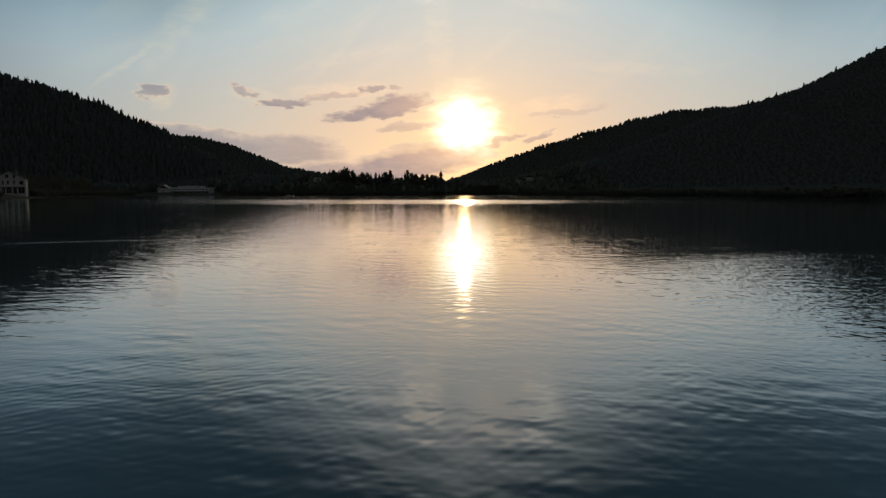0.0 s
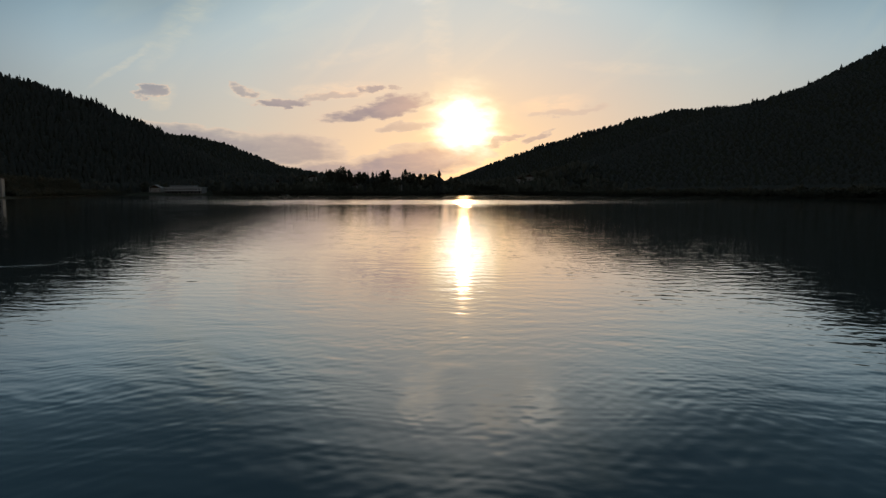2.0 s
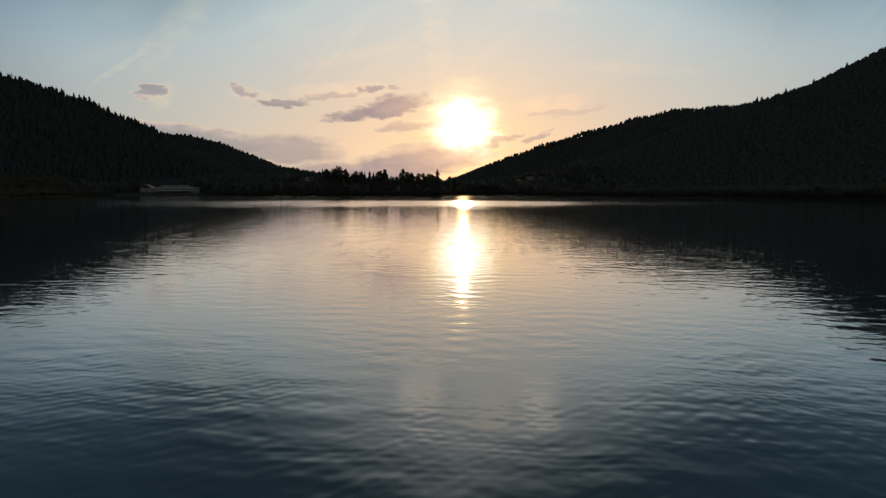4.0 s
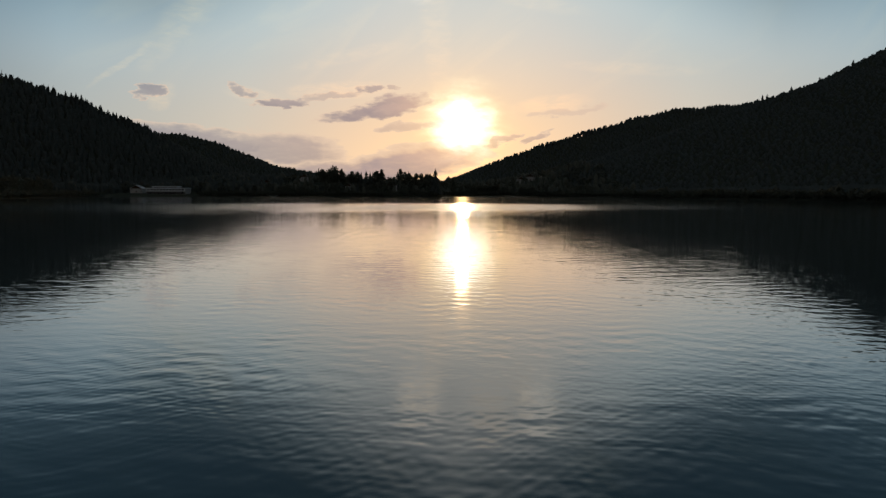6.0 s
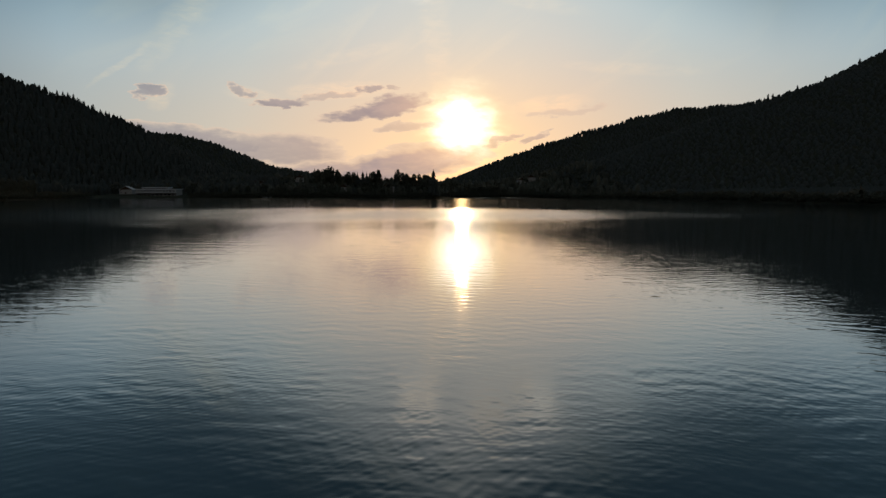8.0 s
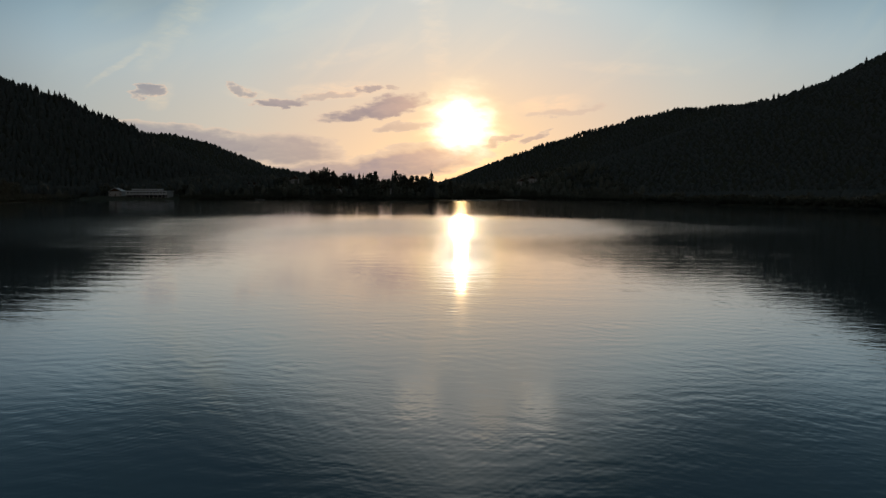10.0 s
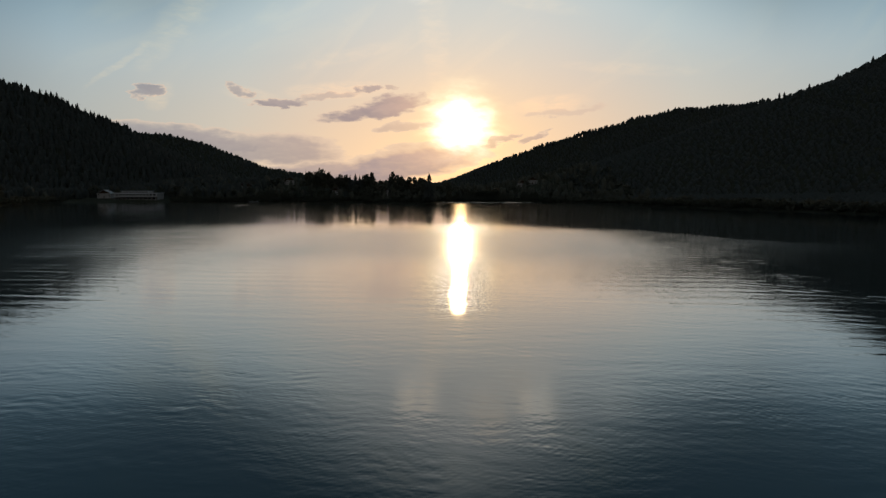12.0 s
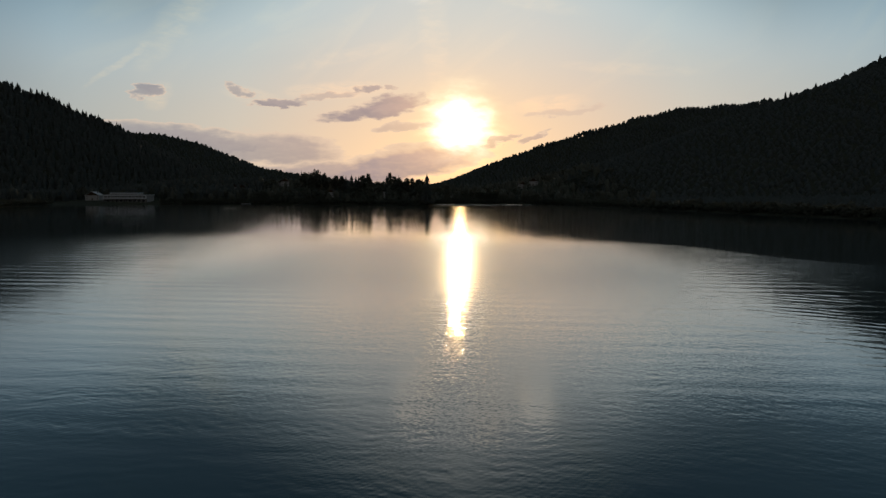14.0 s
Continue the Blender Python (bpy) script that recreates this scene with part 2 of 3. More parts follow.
def slopes(sx, sy, scale, detail, rough, seed):
    """Random slopes, for ruffled water whose ripples cannot be told apart."""
    return n.vmath("SUBTRACT", n.noise(n.vec(n.math("MULTIPLY", qx, sx), n.math("MULTIPLY", qy, sy), seed), scale, detail, rough, color=True), (0.5, 0.5, 0.5))


fine = slopes(0.60, 1.0, 5.0, 2.0, 0.5, 13.0)
crisp = slopes(0.55, 1.0, 13.0, 1.0, 0.5, 23.0)
# the wave trains meander a little and come in groups
meander = n.vmath("SUBTRACT", n.noise(at, 0.22, 2.0, 0.5, color=True), (0.5, 0.5, 0.5))
drawn = n.vmath("ADD", at, n.scaled(meander, 1.5))


def wave_train(length, spread, count, steep, seed, heading=4.0, vary=0.3, path=drawn):
    """Slopes of several crossing waves about that long, in metres, that run within spread degrees of the heading."""
    r = random.Random(seed)
    total = None
    for i in range(count):
        a = radians(heading + spread * (2 * (i + r.random()) / count - 1))
        k = 2 * math.pi / (length * r.uniform(1 - vary, 1 + vary))
        phase = n.math("ADD", n.vmath("DOT_PRODUCT", path, (k * math.sin(a), k * math.cos(a), 0.0), out=1), r.uniform(0, 6.28))
        wave = n.scaled((math.sin(a) * steep, math.cos(a) * steep, 0.0), n.math("COSINE", phase))
        total = wave if total is None else n.vmath("ADD", total, wave)
    groups = n.noise(n.vec(n.math("MULTIPLY", px, 0.55), py, seed), 0.30 / length, 2.0, 0.5)
    return n.scaled(total, n.remap(groups, 0.32, 0.66, 0.25, 1.6))


patch = n.noise(n.vec(n.math("MULTIPLY", px, 0.012), n.math("MULTIPLY", py, 0.025), 0.0), 1.0, 3.0, 0.5, 0.4)
# the breeze ruffles a band across the lake; beyond it lies sheltered water
side = n.math("ADD", px, 20.0)
bow = n.math("MULTIPLY", side, side)
skew = n.math("MULTIPLY", bow, n.remap(px, -40.0, 0.0, 0.0013, 0.0042))
wobble = n.math("MULTIPLY_ADD", patch, 24.0, -12.0)
far_edge = n.math("ADD", n.math("ADD", py, n.math("ADD", skew, n.remap(px, 40.0, 56.0, 0.0, 22.0, True))), n.math("MULTIPLY", wobble, 0.5))
near_edge = n.math("ADD", n.math("SUBTRACT", py, n.remap(n.math("ABSOLUTE", n.math("ADD", px, 4.0)), 8.0, 42.0, 0.0, n.remap(px, -10.0, 10.0, -10.0, 10.0), True)), wobble)
before = n.remap(far_edge, n.remap(px, 5.0, 40.0, 215.0, 256.0), n.remap(px, 5.0, 40.0, 290.0, 264.0), 1.0, 0.0, True)
breeze = n.math("MULTIPLY", before, n.remap(near_edge, 162.0, 200.0, 0.0, 1.0, True))
breeze = n.math("MULTIPLY", breeze, n.math("MULTIPLY", n.remap(px, -190.0, -55.0, 0.06, 1.0, True), n.remap(px, 52.0, 84.0, 1.0, 0.0, True)))
# towards both sides it drops, and leaves long regular ripples
flank_left = n.math("MULTIPLY", n.remap(px, -26.0, -48.0, 0.0, 1.0, True), n.math("MULTIPLY", n.remap(py, 142.0, 166.0, 0.0, 1.0, True), before))
flank_right = n.math("MULTIPLY", n.remap(px, 18.0, 38.0, 0.0, 1.0, True), n.math("MULTIPLY", n.remap(py, 132.0, 156.0, 0.0, 1.0, True), before))
breeze = n.math("MULTIPLY", breeze, n.math("MULTIPLY_ADD", n.math("MAXIMUM", flank_left, flank_right), -0.66, 1.0))


def streak(x, y, rx, ry, slant=0.0):
    """A cat's paw: a small ruffled patch on the calm water."""
    u, v = n.math("DIVIDE", n.math("SUBTRACT", px, x), rx), n.math("DIVIDE", n.math("SUBTRACT", n.math("MULTIPLY_ADD", px, -slant, py), y - slant * x), ry)
    return n.remap(n.math("ADD", n.math("MULTIPLY", u, u), n.math("MULTIPLY", v, v)), 0.7, 1.1, 1.0, 0.0, True)


for force, paw in ((3.0, (6, 648, 47, 18)), (0.6, (-165, 512, 7, 6)), (0.75, (-27, 37.2, 9, 0.2, 0.43))):
    breeze = n.math("MAXIMUM", breeze, n.math("MULTIPLY", streak(*paw), force))
calm = n.math("MULTIPLY", n.remap(far_edge, 255.0, 285.0, 1.0, 0.42), n.math("MULTIPLY", n.remap(py, 70.0, 125.0, 1.0, 0.75), n.remap(px, 18.0, 60.0, 1.0, 0.72, True)))
# long low swell, then ever shorter and more scattered ripples
smooth_path = n.vmath("ADD", at, n.scaled(meander, 0.5))
swell = n.vmath("ADD", wave_train(2.9, 4, 2, 0.0066, 1, 3.0, 0.08, smooth_path), wave_train(2.0, 7, 2, 0.0046, 6, 5.0, 0.12, smooth_path))
swell = n.scaled(swell, n.math("MULTIPLY", n.remap(py, 95.0, 168.0, 0.10, 1.0, True), n.remap(n.math("ABSOLUTE", px), 8.0, 34.0, 0.5, 1.0, True)))
side_left = n.scaled(wave_train(3.2, 5, 3, 0.0105, 11, 1.0, 0.08, smooth_path), flank_left)
side_right = n.scaled(wave_train(1.7, 9, 3, 0.0095, 12, 32.0, 0.12, smooth_path), flank_right)
swell = n.vmath("ADD", swell, n.vmath("ADD", side_left, side_right))
waves_ = n.vmath("ADD", swell, wave_train(1.3, 34, 4, 0.0017, 2))
short = n.vmath("ADD", wave_train(0.70, 38, 6, 0.0038, 3), n.vmath("ADD", wave_train(0.37, 50, 6, 0.0043, 4), wave_train(0.18, 60, 4, 0.0038, 5)))
gentle = n.math("MULTIPLY_ADD", calm, 0.6, 0.4)
s = n.vmath("ADD", n.scaled(waves_, gentle), n.scaled(short, calm))
ruffle = n.vmath("ADD", n.scaled(fine, n.math("MULTIPLY", breeze, 0.05)), n.scaled(crisp, n.math("MULTIPLY_ADD", breeze, 0.10, n.math("MULTIPLY", calm, 0.02))))
# a patch of fine glittering ripples in the sun's path
glitter = n.math("MULTIPLY", n.math("MULTIPLY", n.remap(py, 142.0, 166.0, 0.0, 1.0, True), n.remap(py, 190.0, 230.0, 1.0, 0.0, True)), n.remap(n.math("ABSOLUTE", n.math("SUBTRACT", px, 2.0)), 10.0, 32.0, 0.17, 0.0, True))
sun_path = n.math("MULTIPLY", n.math("MULTIPLY", n.remap(py, 139.0, 153.0, 0.0, 1.0, True), n.remap(py, 170.0, 200.0, 1.0, 0.0, True)), n.remap(n.math("ABSOLUTE", n.math("ADD", px, 1.0)), 1.2, 4.5, 0.30, 0.0, True))
glitter = n.math("MAXIMUM", glitter, sun_path)
near_patch = n.math("MULTIPLY", streak(31, 20, 26, 17), 0.12)
ruffle = n.vmath("ADD", ruffle, n.scaled(crisp, n.math("MAXIMUM", glitter, near_patch)))
rx_, ry_, rz_ = n.xyz(ruffle)
s = n.vmath("ADD", s, n.vec(n.math("MULTIPLY_ADD", rx_, n.math("MULTIPLY_ADD", breeze, -0.16, 0.46), n.math("MULTIPLY", ry_, 0.34)), ry_, 0.0))
lean = n.math("MULTIPLY_ADD", breeze, -0.026, n.math("MULTIPLY", near_patch, -0.12))
ripple = n.vmath("NORMALIZE", n.vmath("ADD", s, n.vec(0.0, lean, 1.0)))
n.put(b.inputs["Normal"], ripple)
n.put(b.inputs["Coat Normal"], ripple)
b.inputs["Base Color"].default_value = (0.005, 0.024, 0.036, 1)
b.inputs["IOR"].default_value = 1.36
b.inputs["Coat Weight"].default_value = 1.0
b.inputs["Coat IOR"].default_value = 1.38
# ripples too fine to see singly: most under the breeze, least in the shelter of the far shore
unseen = n.math("MULTIPLY_ADD", n.math("MINIMUM", breeze, 1.0), 0.17, n.math("MULTIPLY_ADD", before, -0.012, 0.060))
n.put(b.inputs["Coat Roughness"], unseen)
n.put(b.inputs["Roughness"], n.math("ADD", unseen, 0.02))


# ---------------------------------------------------------------- mesh helpers
def mesh_of(name, verts, faces, mat, smooth=False):
    """A mesh from arrays: verts (n, 3), faces (m, 3 or 4)."""
    verts, faces = np.asarray(verts, np.float32), np.asarray(faces, np.int32)
    me = bpy.data.meshes.new(name)
    k = faces.shape[1]
    me.vertices.add(len(verts))
    me.vertices.foreach_set("co", verts.ravel())
    me.loops.add(faces.size)
    me.loops.foreach_set("vertex_index", faces.ravel())
    me.polygons.add(len(faces))
    me.polygons.foreach_set("loop_start", np.arange(len(faces), dtype=np.int32) * k)
    me.polygons.foreach_set("loop_total", np.full(len(faces), k, np.int32))
    me.polygons.foreach_set("use_smooth", np.full(len(faces), smooth))
    me.materials.append(mat)
    me.update(calc_edges=True)
    return me


def part(name, bm, mat, parent, label=""):
    """Links a bmesh as one mesh object under a thing or under a part."""
    me = bpy.data.meshes.new(name)
    bm.to_mesh(me)
    bm.free()
    me.materials.append(mat)
    ob = new(name, me)
    ob.parent = parent
    return tagged(ob, label)


def box(x0, x1, y0, y1, z0, z1, bevel=0.0, bm=None):
    bm = bm or bmesh.new()
    got = bmesh.ops.create_cube(bm, size=1.0, matrix=Matrix.Translation(((x0 + x1) / 2, (y0 + y1) / 2, (z0 + z1) / 2)) @ Matrix.Diagonal((x1 - x0, y1 - y0, z1 - z0, 1)))
    if bevel:
        edges = list({e for v in got["verts"] for e in v.link_edges})
        bmesh.ops.bevel(bm, geom=edges, offset=bevel, segments=1, affect="EDGES")
    return bm


# ---------------------------------------------------------------- the land: one sheet round the lake, out to the horizon
SHORE = [(-260, -500), (-240, 0), (-228, 200), (-240, 300), (-300, 420), (-355, 560), (-372, 640), (-300, 654), (-230, 672), (-170, 680),
         (-110, 650), (-62, 612), (-44, 590), (-21, 595), (-18, 600), (-22, 604), (-41, 606), (-43, 664), (62, 668), (92, 600), (122, 480), (172, 330), (235, 120),
         (250, -300), (100, -600), (-150, -600)]
RIDGES = [  # crest points: x, y, height, half width of the slope
    [(-1000, -200, 190, 520), (-1120, 400, 235, 540), (-1029, 904, 240, 540), (-820, 988, 195, 480), (-726, 994, 166, 400), (-647, 1000, 137, 300), (-589, 1011, 115, 220), (-545, 1023, 91, 170), (-497, 1047, 56, 120), (-435, 1071, 10, 100)],
    [(-796, 1166, 118, 300), (-647, 1214, 115, 300), (-598, 1226, 111, 290), (-542, 1250, 99, 250), (-490, 1273, 77, 200), (-448, 1285, 55, 170), (-347, 1250, 37, 150), (-238, 1190, 22, 150), (-77, 1190, 12, 150)],
    [(980, -200, 230, 520), (1050, 500, 290, 560), (845, 928, 283, 560), (625, 976, 216, 480), (565, 1000, 185, 440), (503, 976, 154, 400), (391, 892, 121, 360), (319, 869, 95, 300), (200, 857, 45, 220), (120, 845, 8, 150)],
    [(1400, 2100, 325, 900), (1163, 2142, 315, 900), (881, 2142, 294, 850), (640, 2202, 276, 700), (511, 2201, 243, 560), (302, 2142, 184, 420), (98, 2023, 110, 300), (-15, 1904, 52, 220), (-99, 1785, 20, 160)],
    [(-330, 830, 14, 160), (-220, 800, 13, 130), (-168, 765, 12, 110), (-93, 790, 11, 110), (-20, 800, 7, 100), (60, 810, 5, 120)],
    [(-900, -900, 130, 500), (-300, -1250, 90, 500), (300, -1200, 100, 500), (900, -900, 150, 500)]]


def shore_distance(x, y):
    """Metres from the shoreline, positive on land."""
    inside, best = np.zeros(x.shape, bool), np.full(x.shape, 1e9)
    for (ax, ay), (bx, by) in zip(SHORE, SHORE[1:] + SHORE[:1]):
        k = np.clip(((x - ax) * (bx - ax) + (y - ay) * (by - ay)) / ((bx - ax) ** 2 + (by - ay) ** 2), 0, 1)
        best = np.minimum(best, np.hypot(x - ax - k * (bx - ax), y - ay - k * (by - ay)))
        if ay != by:
            inside ^= ((ay > y) != (by > y)) & (x < (bx - ax) * (y - ay) / (by - ay) + ax)
    return np.where(inside, -best, best)


def waves(x, y, size, seed):
    r = np.random.RandomState(seed)
    z = 0
    for i in range(6):
        a, p, k = r.uniform(0, 6.28), r.uniform(0, 6.28), 6.28 / (size * r.uniform(0.6, 1.6))
        z = z + np.sin((x * np.cos(a) + y * np.sin(a)) * k + p)
    return z / 6


def land(x, y):
    """Height of the ground at arrays x, y, and the distance from the shore."""
    d = shore_distance(x, y)
    top = np.zeros(x.shape)
    for crest in RIDGES:
        for (ax, ay, az_, aw), (bx, by, bz, bw) in zip(crest, crest[1:]):
            k = np.clip(((x - ax) * (bx - ax) + (y - ay) * (by - ay)) / ((bx - ax) ** 2 + (by - ay) ** 2), 0, 1)
            q = np.hypot(x - ax - k * (bx - ax), y - ay - k * (by - ay))
            top = np.maximum(top, (az_ + k * (bz - az_)) * np.clip(1 - q / (aw + k * (bw - aw)), 0, 1) ** 1.15)
    rise = np.clip(d / 120, 0, 1)
    bank = np.where(d > 0, 0.3 + 2.4 * np.clip(d / 25, 0, 1) + 6 * np.clip(d / 300, 0, 1), 0.12 * np.maximum(d, -60))
    roll = waves(x, y, 130, 3) * 0.03 * top
    return bank + np.where(d > 0, (top + roll) * rise, 0), d


def grid_axis(lo, hi, dense_lo, dense_hi, step, far):
    return np.concatenate([np.arange(lo, dense_lo, far), np.arange(dense_lo, dense_hi, step), np.arange(dense_hi, hi + far, far)])


gx, gy = grid_axis(-4600, 4600, -900, 900, 7.5, 100), grid_axis(-2600, 4700, 150, 1350, 7.5, 60)
X, Y = np.meshgrid(gx, gy)
Z, _ = land(X, Y)
index = np.arange(X.size).reshape(X.shape)
quads = np.stack([index[:-1, :-1], index[:-1, 1:], index[1:, 1:], index[1:, :-1]], -1).reshape(-1, 4)
ground = new("ground", mesh_of("ground", np.stack([X, Y, Z], -1).reshape(-1, 3), quads, M_GROUND, True))
tagged(ground, "dark wooded hillsides and meadows sloping down to the lake", "ground", kind="structure")

wx_ = np.concatenate([[-420, -300, -200], np.arange(-140, 121, 1.3), [180, 240, 300]])
wy_ = np.concatenate([np.arange(-640, -20, 60), np.arange(-20, 281, 1.0), np.arange(300, 721, 30)])
X, Y = np.meshgrid(wx_, wy_)
edge = np.clip((X + 140) / 15, 0, 1) * np.clip((120 - X) / 15, 0, 1) * np.clip((Y + 20) / 10, 0, 1) * np.clip((280 - Y) / 30, 0, 1)
Z = edge * (0.018 * waves(X, Y * 1.6, 9.0, 31) + 0.012 * np.sin((Y + 0.06 * X) * 2 * math.pi / 3.9 + 2 * waves(X, Y, 60, 32)))
index = np.arange(X.size).reshape(X.shape)
quads = np.stack([index[:-1, :-1], index[:-1, 1:], index[1:, 1:], index[1:, :-1]], -1).reshape(-1, 4)
water = new("water", mesh_of("water", np.stack([X, Y, Z], -1).reshape(-1, 3), quads, M_WATER, True))
tagged(water, "dark rippled lake water mirroring the sunset sky", "lake", kind="structure")


# ---------------------------------------------------------------- trees
def spruce_arrays(r, tiers=7, sides=7):
    """A spruce of height 1: drooping ragged skirts of branches on a stem."""
    v, f = [], []
    for i in range(tiers):
        k = i / (tiers - 1)
        z, rad = 0.10 + 0.80 * k, (0.17 * (1 - k) ** 0.7 + 0.015) * r.uniform(0.72, 1.22)
        o = len(v)
        v.append((r.uniform(-.006, .006), r.uniform(-.006, .006), z + 0.17 - 0.06 * k))
        turn = r.uniform(0, 6.28)
        for j in range(sides * 2):
            a = turn + 3.1416 * j / sides
            q = rad * (r.uniform(0.85, 1.25) if j % 2 == 0 else r.uniform(0.45, 0.7))
            v.append((q * math.cos(a), q * math.sin(a), z - 0.035 + (0.0 if j % 2 == 0 else 0.03) + r.uniform(-.012, .012)))
        for j in range(sides * 2):
            f.append((o, o + 1 + j, o + 1 + (j + 1) % (sides * 2)))
    o = len(v)
    for j in range(4):
        v.append((0.02 * math.cos(j * 1.57), 0.02 * math.sin(j * 1.57), -0.05))
    v.append((0, 0, 1.0))
    f += [(o + j, o + (j + 1) % 4, o + 4) for j in range(4)]
    return np.array(v), np.array(f)


def plume_arrays(r, sides=7):
    """A blunt ragged crown of height 1, as seen in a closed canopy."""
    v, f = [], []
    for z, rad in ((0.05, 0.17), (0.42, 0.215), (0.74, 0.14)):
        turn = r.uniform(0, 1)
        for j in range(sides):
            a, q = turn + 6.2832 * j / sides, rad * r.uniform(0.65, 1.3)
            v.append((q * math.cos(a), q * math.sin(a), z + r.uniform(-0.07, 0.07)))
    v.append((r.uniform(-0.04, 0.04), r.uniform(-0.04, 0.04), r.uniform(0.9, 1.05)))
    for i in range(2):
        for j in range(sides):
            a, b_, c, d = i * sides + j, i * sides + (j + 1) % sides, (i + 1) * sides + (j + 1) % sides, (i + 1) * sides + j
            f += [(a, b_, c), (a, c, d)]
    f += [(2 * sides + j, 2 * sides + (j + 1) % sides, 3 * sides) for j in range(sides)]
    return np.array(v), np.array(f)


def crown_arrays(r, lobes, clumps, size):
    """A broad-leaved crown of height 1: many small leaf clumps in several uneven lobes."""
    v, f = [], []
    for i in range(clumps):
        lx, ly, lz, lr = lobes[i % len(lobes)]
        d = np.array([r.gauss(0, 1), r.gauss(0, 1), r.gauss(0, 1)])
        d = d / np.linalg.norm(d) * lr * r.uniform(0.55, 1.08)
        c = np.array((lx, ly, lz)) + d
        o = len(v)
        for j in range(5):
            e = np.array([r.gauss(0, 1), r.gauss(0, 1), r.gauss(0, 0.7)])
            v.append(c + e / np.linalg.norm(e) * size * r.uniform(0.6, 1.2))
        f += [(o, o + 1, o + 2), (o, o + 2, o + 3), (o + 1, o + 3, o + 4), (o + 2, o + 4, o)]
    return np.array(v), np.array(f)


def scatter(name, spots, templates, mat, label, seed):
    """One joined mesh of many far trees. spots: (x, y, z, height, spread)."""
    r = random.Random(seed)
    vs, fs, o = [], [], 0
    for x, y, z, tall, spread in spots:
        tv, tf = templates[r.randrange(len(templates))]
        a = r.uniform(0, 6.28)
        c, s_ = math.cos(a) * tall * spread, math.sin(a) * tall * spread
        p = np.empty_like(tv)
        p[:, 0] = tv[:, 0] * c - tv[:, 1] * s_ + x
        p[:, 1] = tv[:, 0] * s_ + tv[:, 1] * c + y
        p[:, 2] = tv[:, 2] * tall + z - 0.3
        vs.append(p)
        fs.append(tf + o)
        o += len(tv)
    ob = new(name, mesh_of(name, np.concatenate(vs), np.concatenate(fs), mat, True))
    return tagged(ob, label, "forest", kind="stuff")


rng = random.Random(11)
SPRUCES = [spruce_arrays(rng, 5, 5) for _ in range(8)]
PLUMES = [plume_arrays(rng) for _ in range(10)]
THICK = [crown_arrays(rng, [(0, 0, 0.30, 0.22), (0.06, 0.05, 0.48, 0.22), (-0.06, 0.0, 0.62, 0.19), (0.02, -0.04, 0.82, 0.13)], 60, 0.085) for _ in range(5)]
ROUND = [crown_arrays(rng, [(0, 0, 0.55, 0.30), (0.12, 0.1, 0.68, 0.24), (-0.14, -0.05, 0.62, 0.22), (0.05, -0.12, 0.42, 0.25)], 34, 0.15) for _ in range(5)]


def wooded(x0, x1, y0, y1, step, seed, keep):
    """Jittered planting places on a stretch of the plan: x, y, z arrays."""
    r = np.random.RandomState(seed)
    x, y = np.meshgrid(np.arange(x0, x1, step), np.arange(y0, y1, step))
    x, y = x.ravel() + r.uniform(-0.45, 0.45, x.size) * step, y.ravel() + r.uniform(-0.45, 0.45, x.size) * step
    z, d = land(x, y)
    ok = keep(x, y, z, d)
    return x[ok], y[ok], z[ok]


def sunk(spots, part_of):
    """Lowers trees by part of their height, where only the closed canopy shows."""
    return [(x, y, z - part_of * tall, tall, spread) for x, y, z, tall, spread in spots]


def planted(place, lo, hi, seed, spread=(0.8, 1.3), giant=1.25):
    r = random.Random(seed)
    return [(x, y, z, r.uniform(lo, hi) * (giant if r.random() < 0.06 else 1), r.uniform(*spread)) for x, y, z in zip(*place)]



HOUSES = [  # x, y, width, depth, wall height, roof rise, turn
    (-221, 800, 9, 8, 5.0, 3.2, 12), (-229, 812, 8, 8, 4.6, 3.0, -20), (-256, 760, 10, 8, 4.8, 3.2, 8), (-268, 768, 8, 7, 4.4, 2.8, -15),
    (-158, 712, 7, 7, 4.6, 2.8, 5), (-148, 722, 7, 7, 4.6, 2.8, -10), (-96, 706, 13, 9, 6.2, 4.2, 4), (66, 800, 10, 8, 4.8, 3.0, -12), (54, 792, 9, 7, 4.4, 2.6, 10)]


def open_view(x, y):
    """False in the gardens before the houses, where no trees stand."""
    ok = np.ones(np.shape(x), bool)
    for hx, hy, wide, *_ in HOUSES:
        ok &= ~((np.abs(x - hx) < wide * 0.5 + 1) & (y > hy - 9) & (y < hy + 9))
    ok &= ~((x > -384) & (x < -296) & (y > 615) & (y < 690))
    return ok


left_wood = wooded(-1060, -238, 250, 1075, 6.5, 1, lambda x, y, z, d: (d > 10) & (x > -0.93 * y - 90) & (z > 2.5) & open_view(x, y) & ~((x > -282) & (x < -236) & (y > 285) & (y < 335)))
near_left = left_wood[1] < 560
scatter("shore_trees", planted([q[near_left] for q in left_wood], 8, 14, 21, (0.8, 1.2)), THICK, M_LEAF, "dark mixed trees crowding down to the lake shore", 22)
left_wood = [q[~near_left] for q in left_wood]
scatter("spruce_forest", sunk(planted(left_wood, 9, 14.5, 2, (0.75, 1.15)), 0.15), PLUMES + SPRUCES[:4], M_SPRUCE, "dark spruce forest covering the steep hillside above the lake", 3)
right_wood = wooded(105, 1010, 200, 1030, 6.0, 4, lambda x, y, z, d: (d > 1.5) & (x < 0.88 * y + 60) & (z > 1.0) & open_view(x, y))
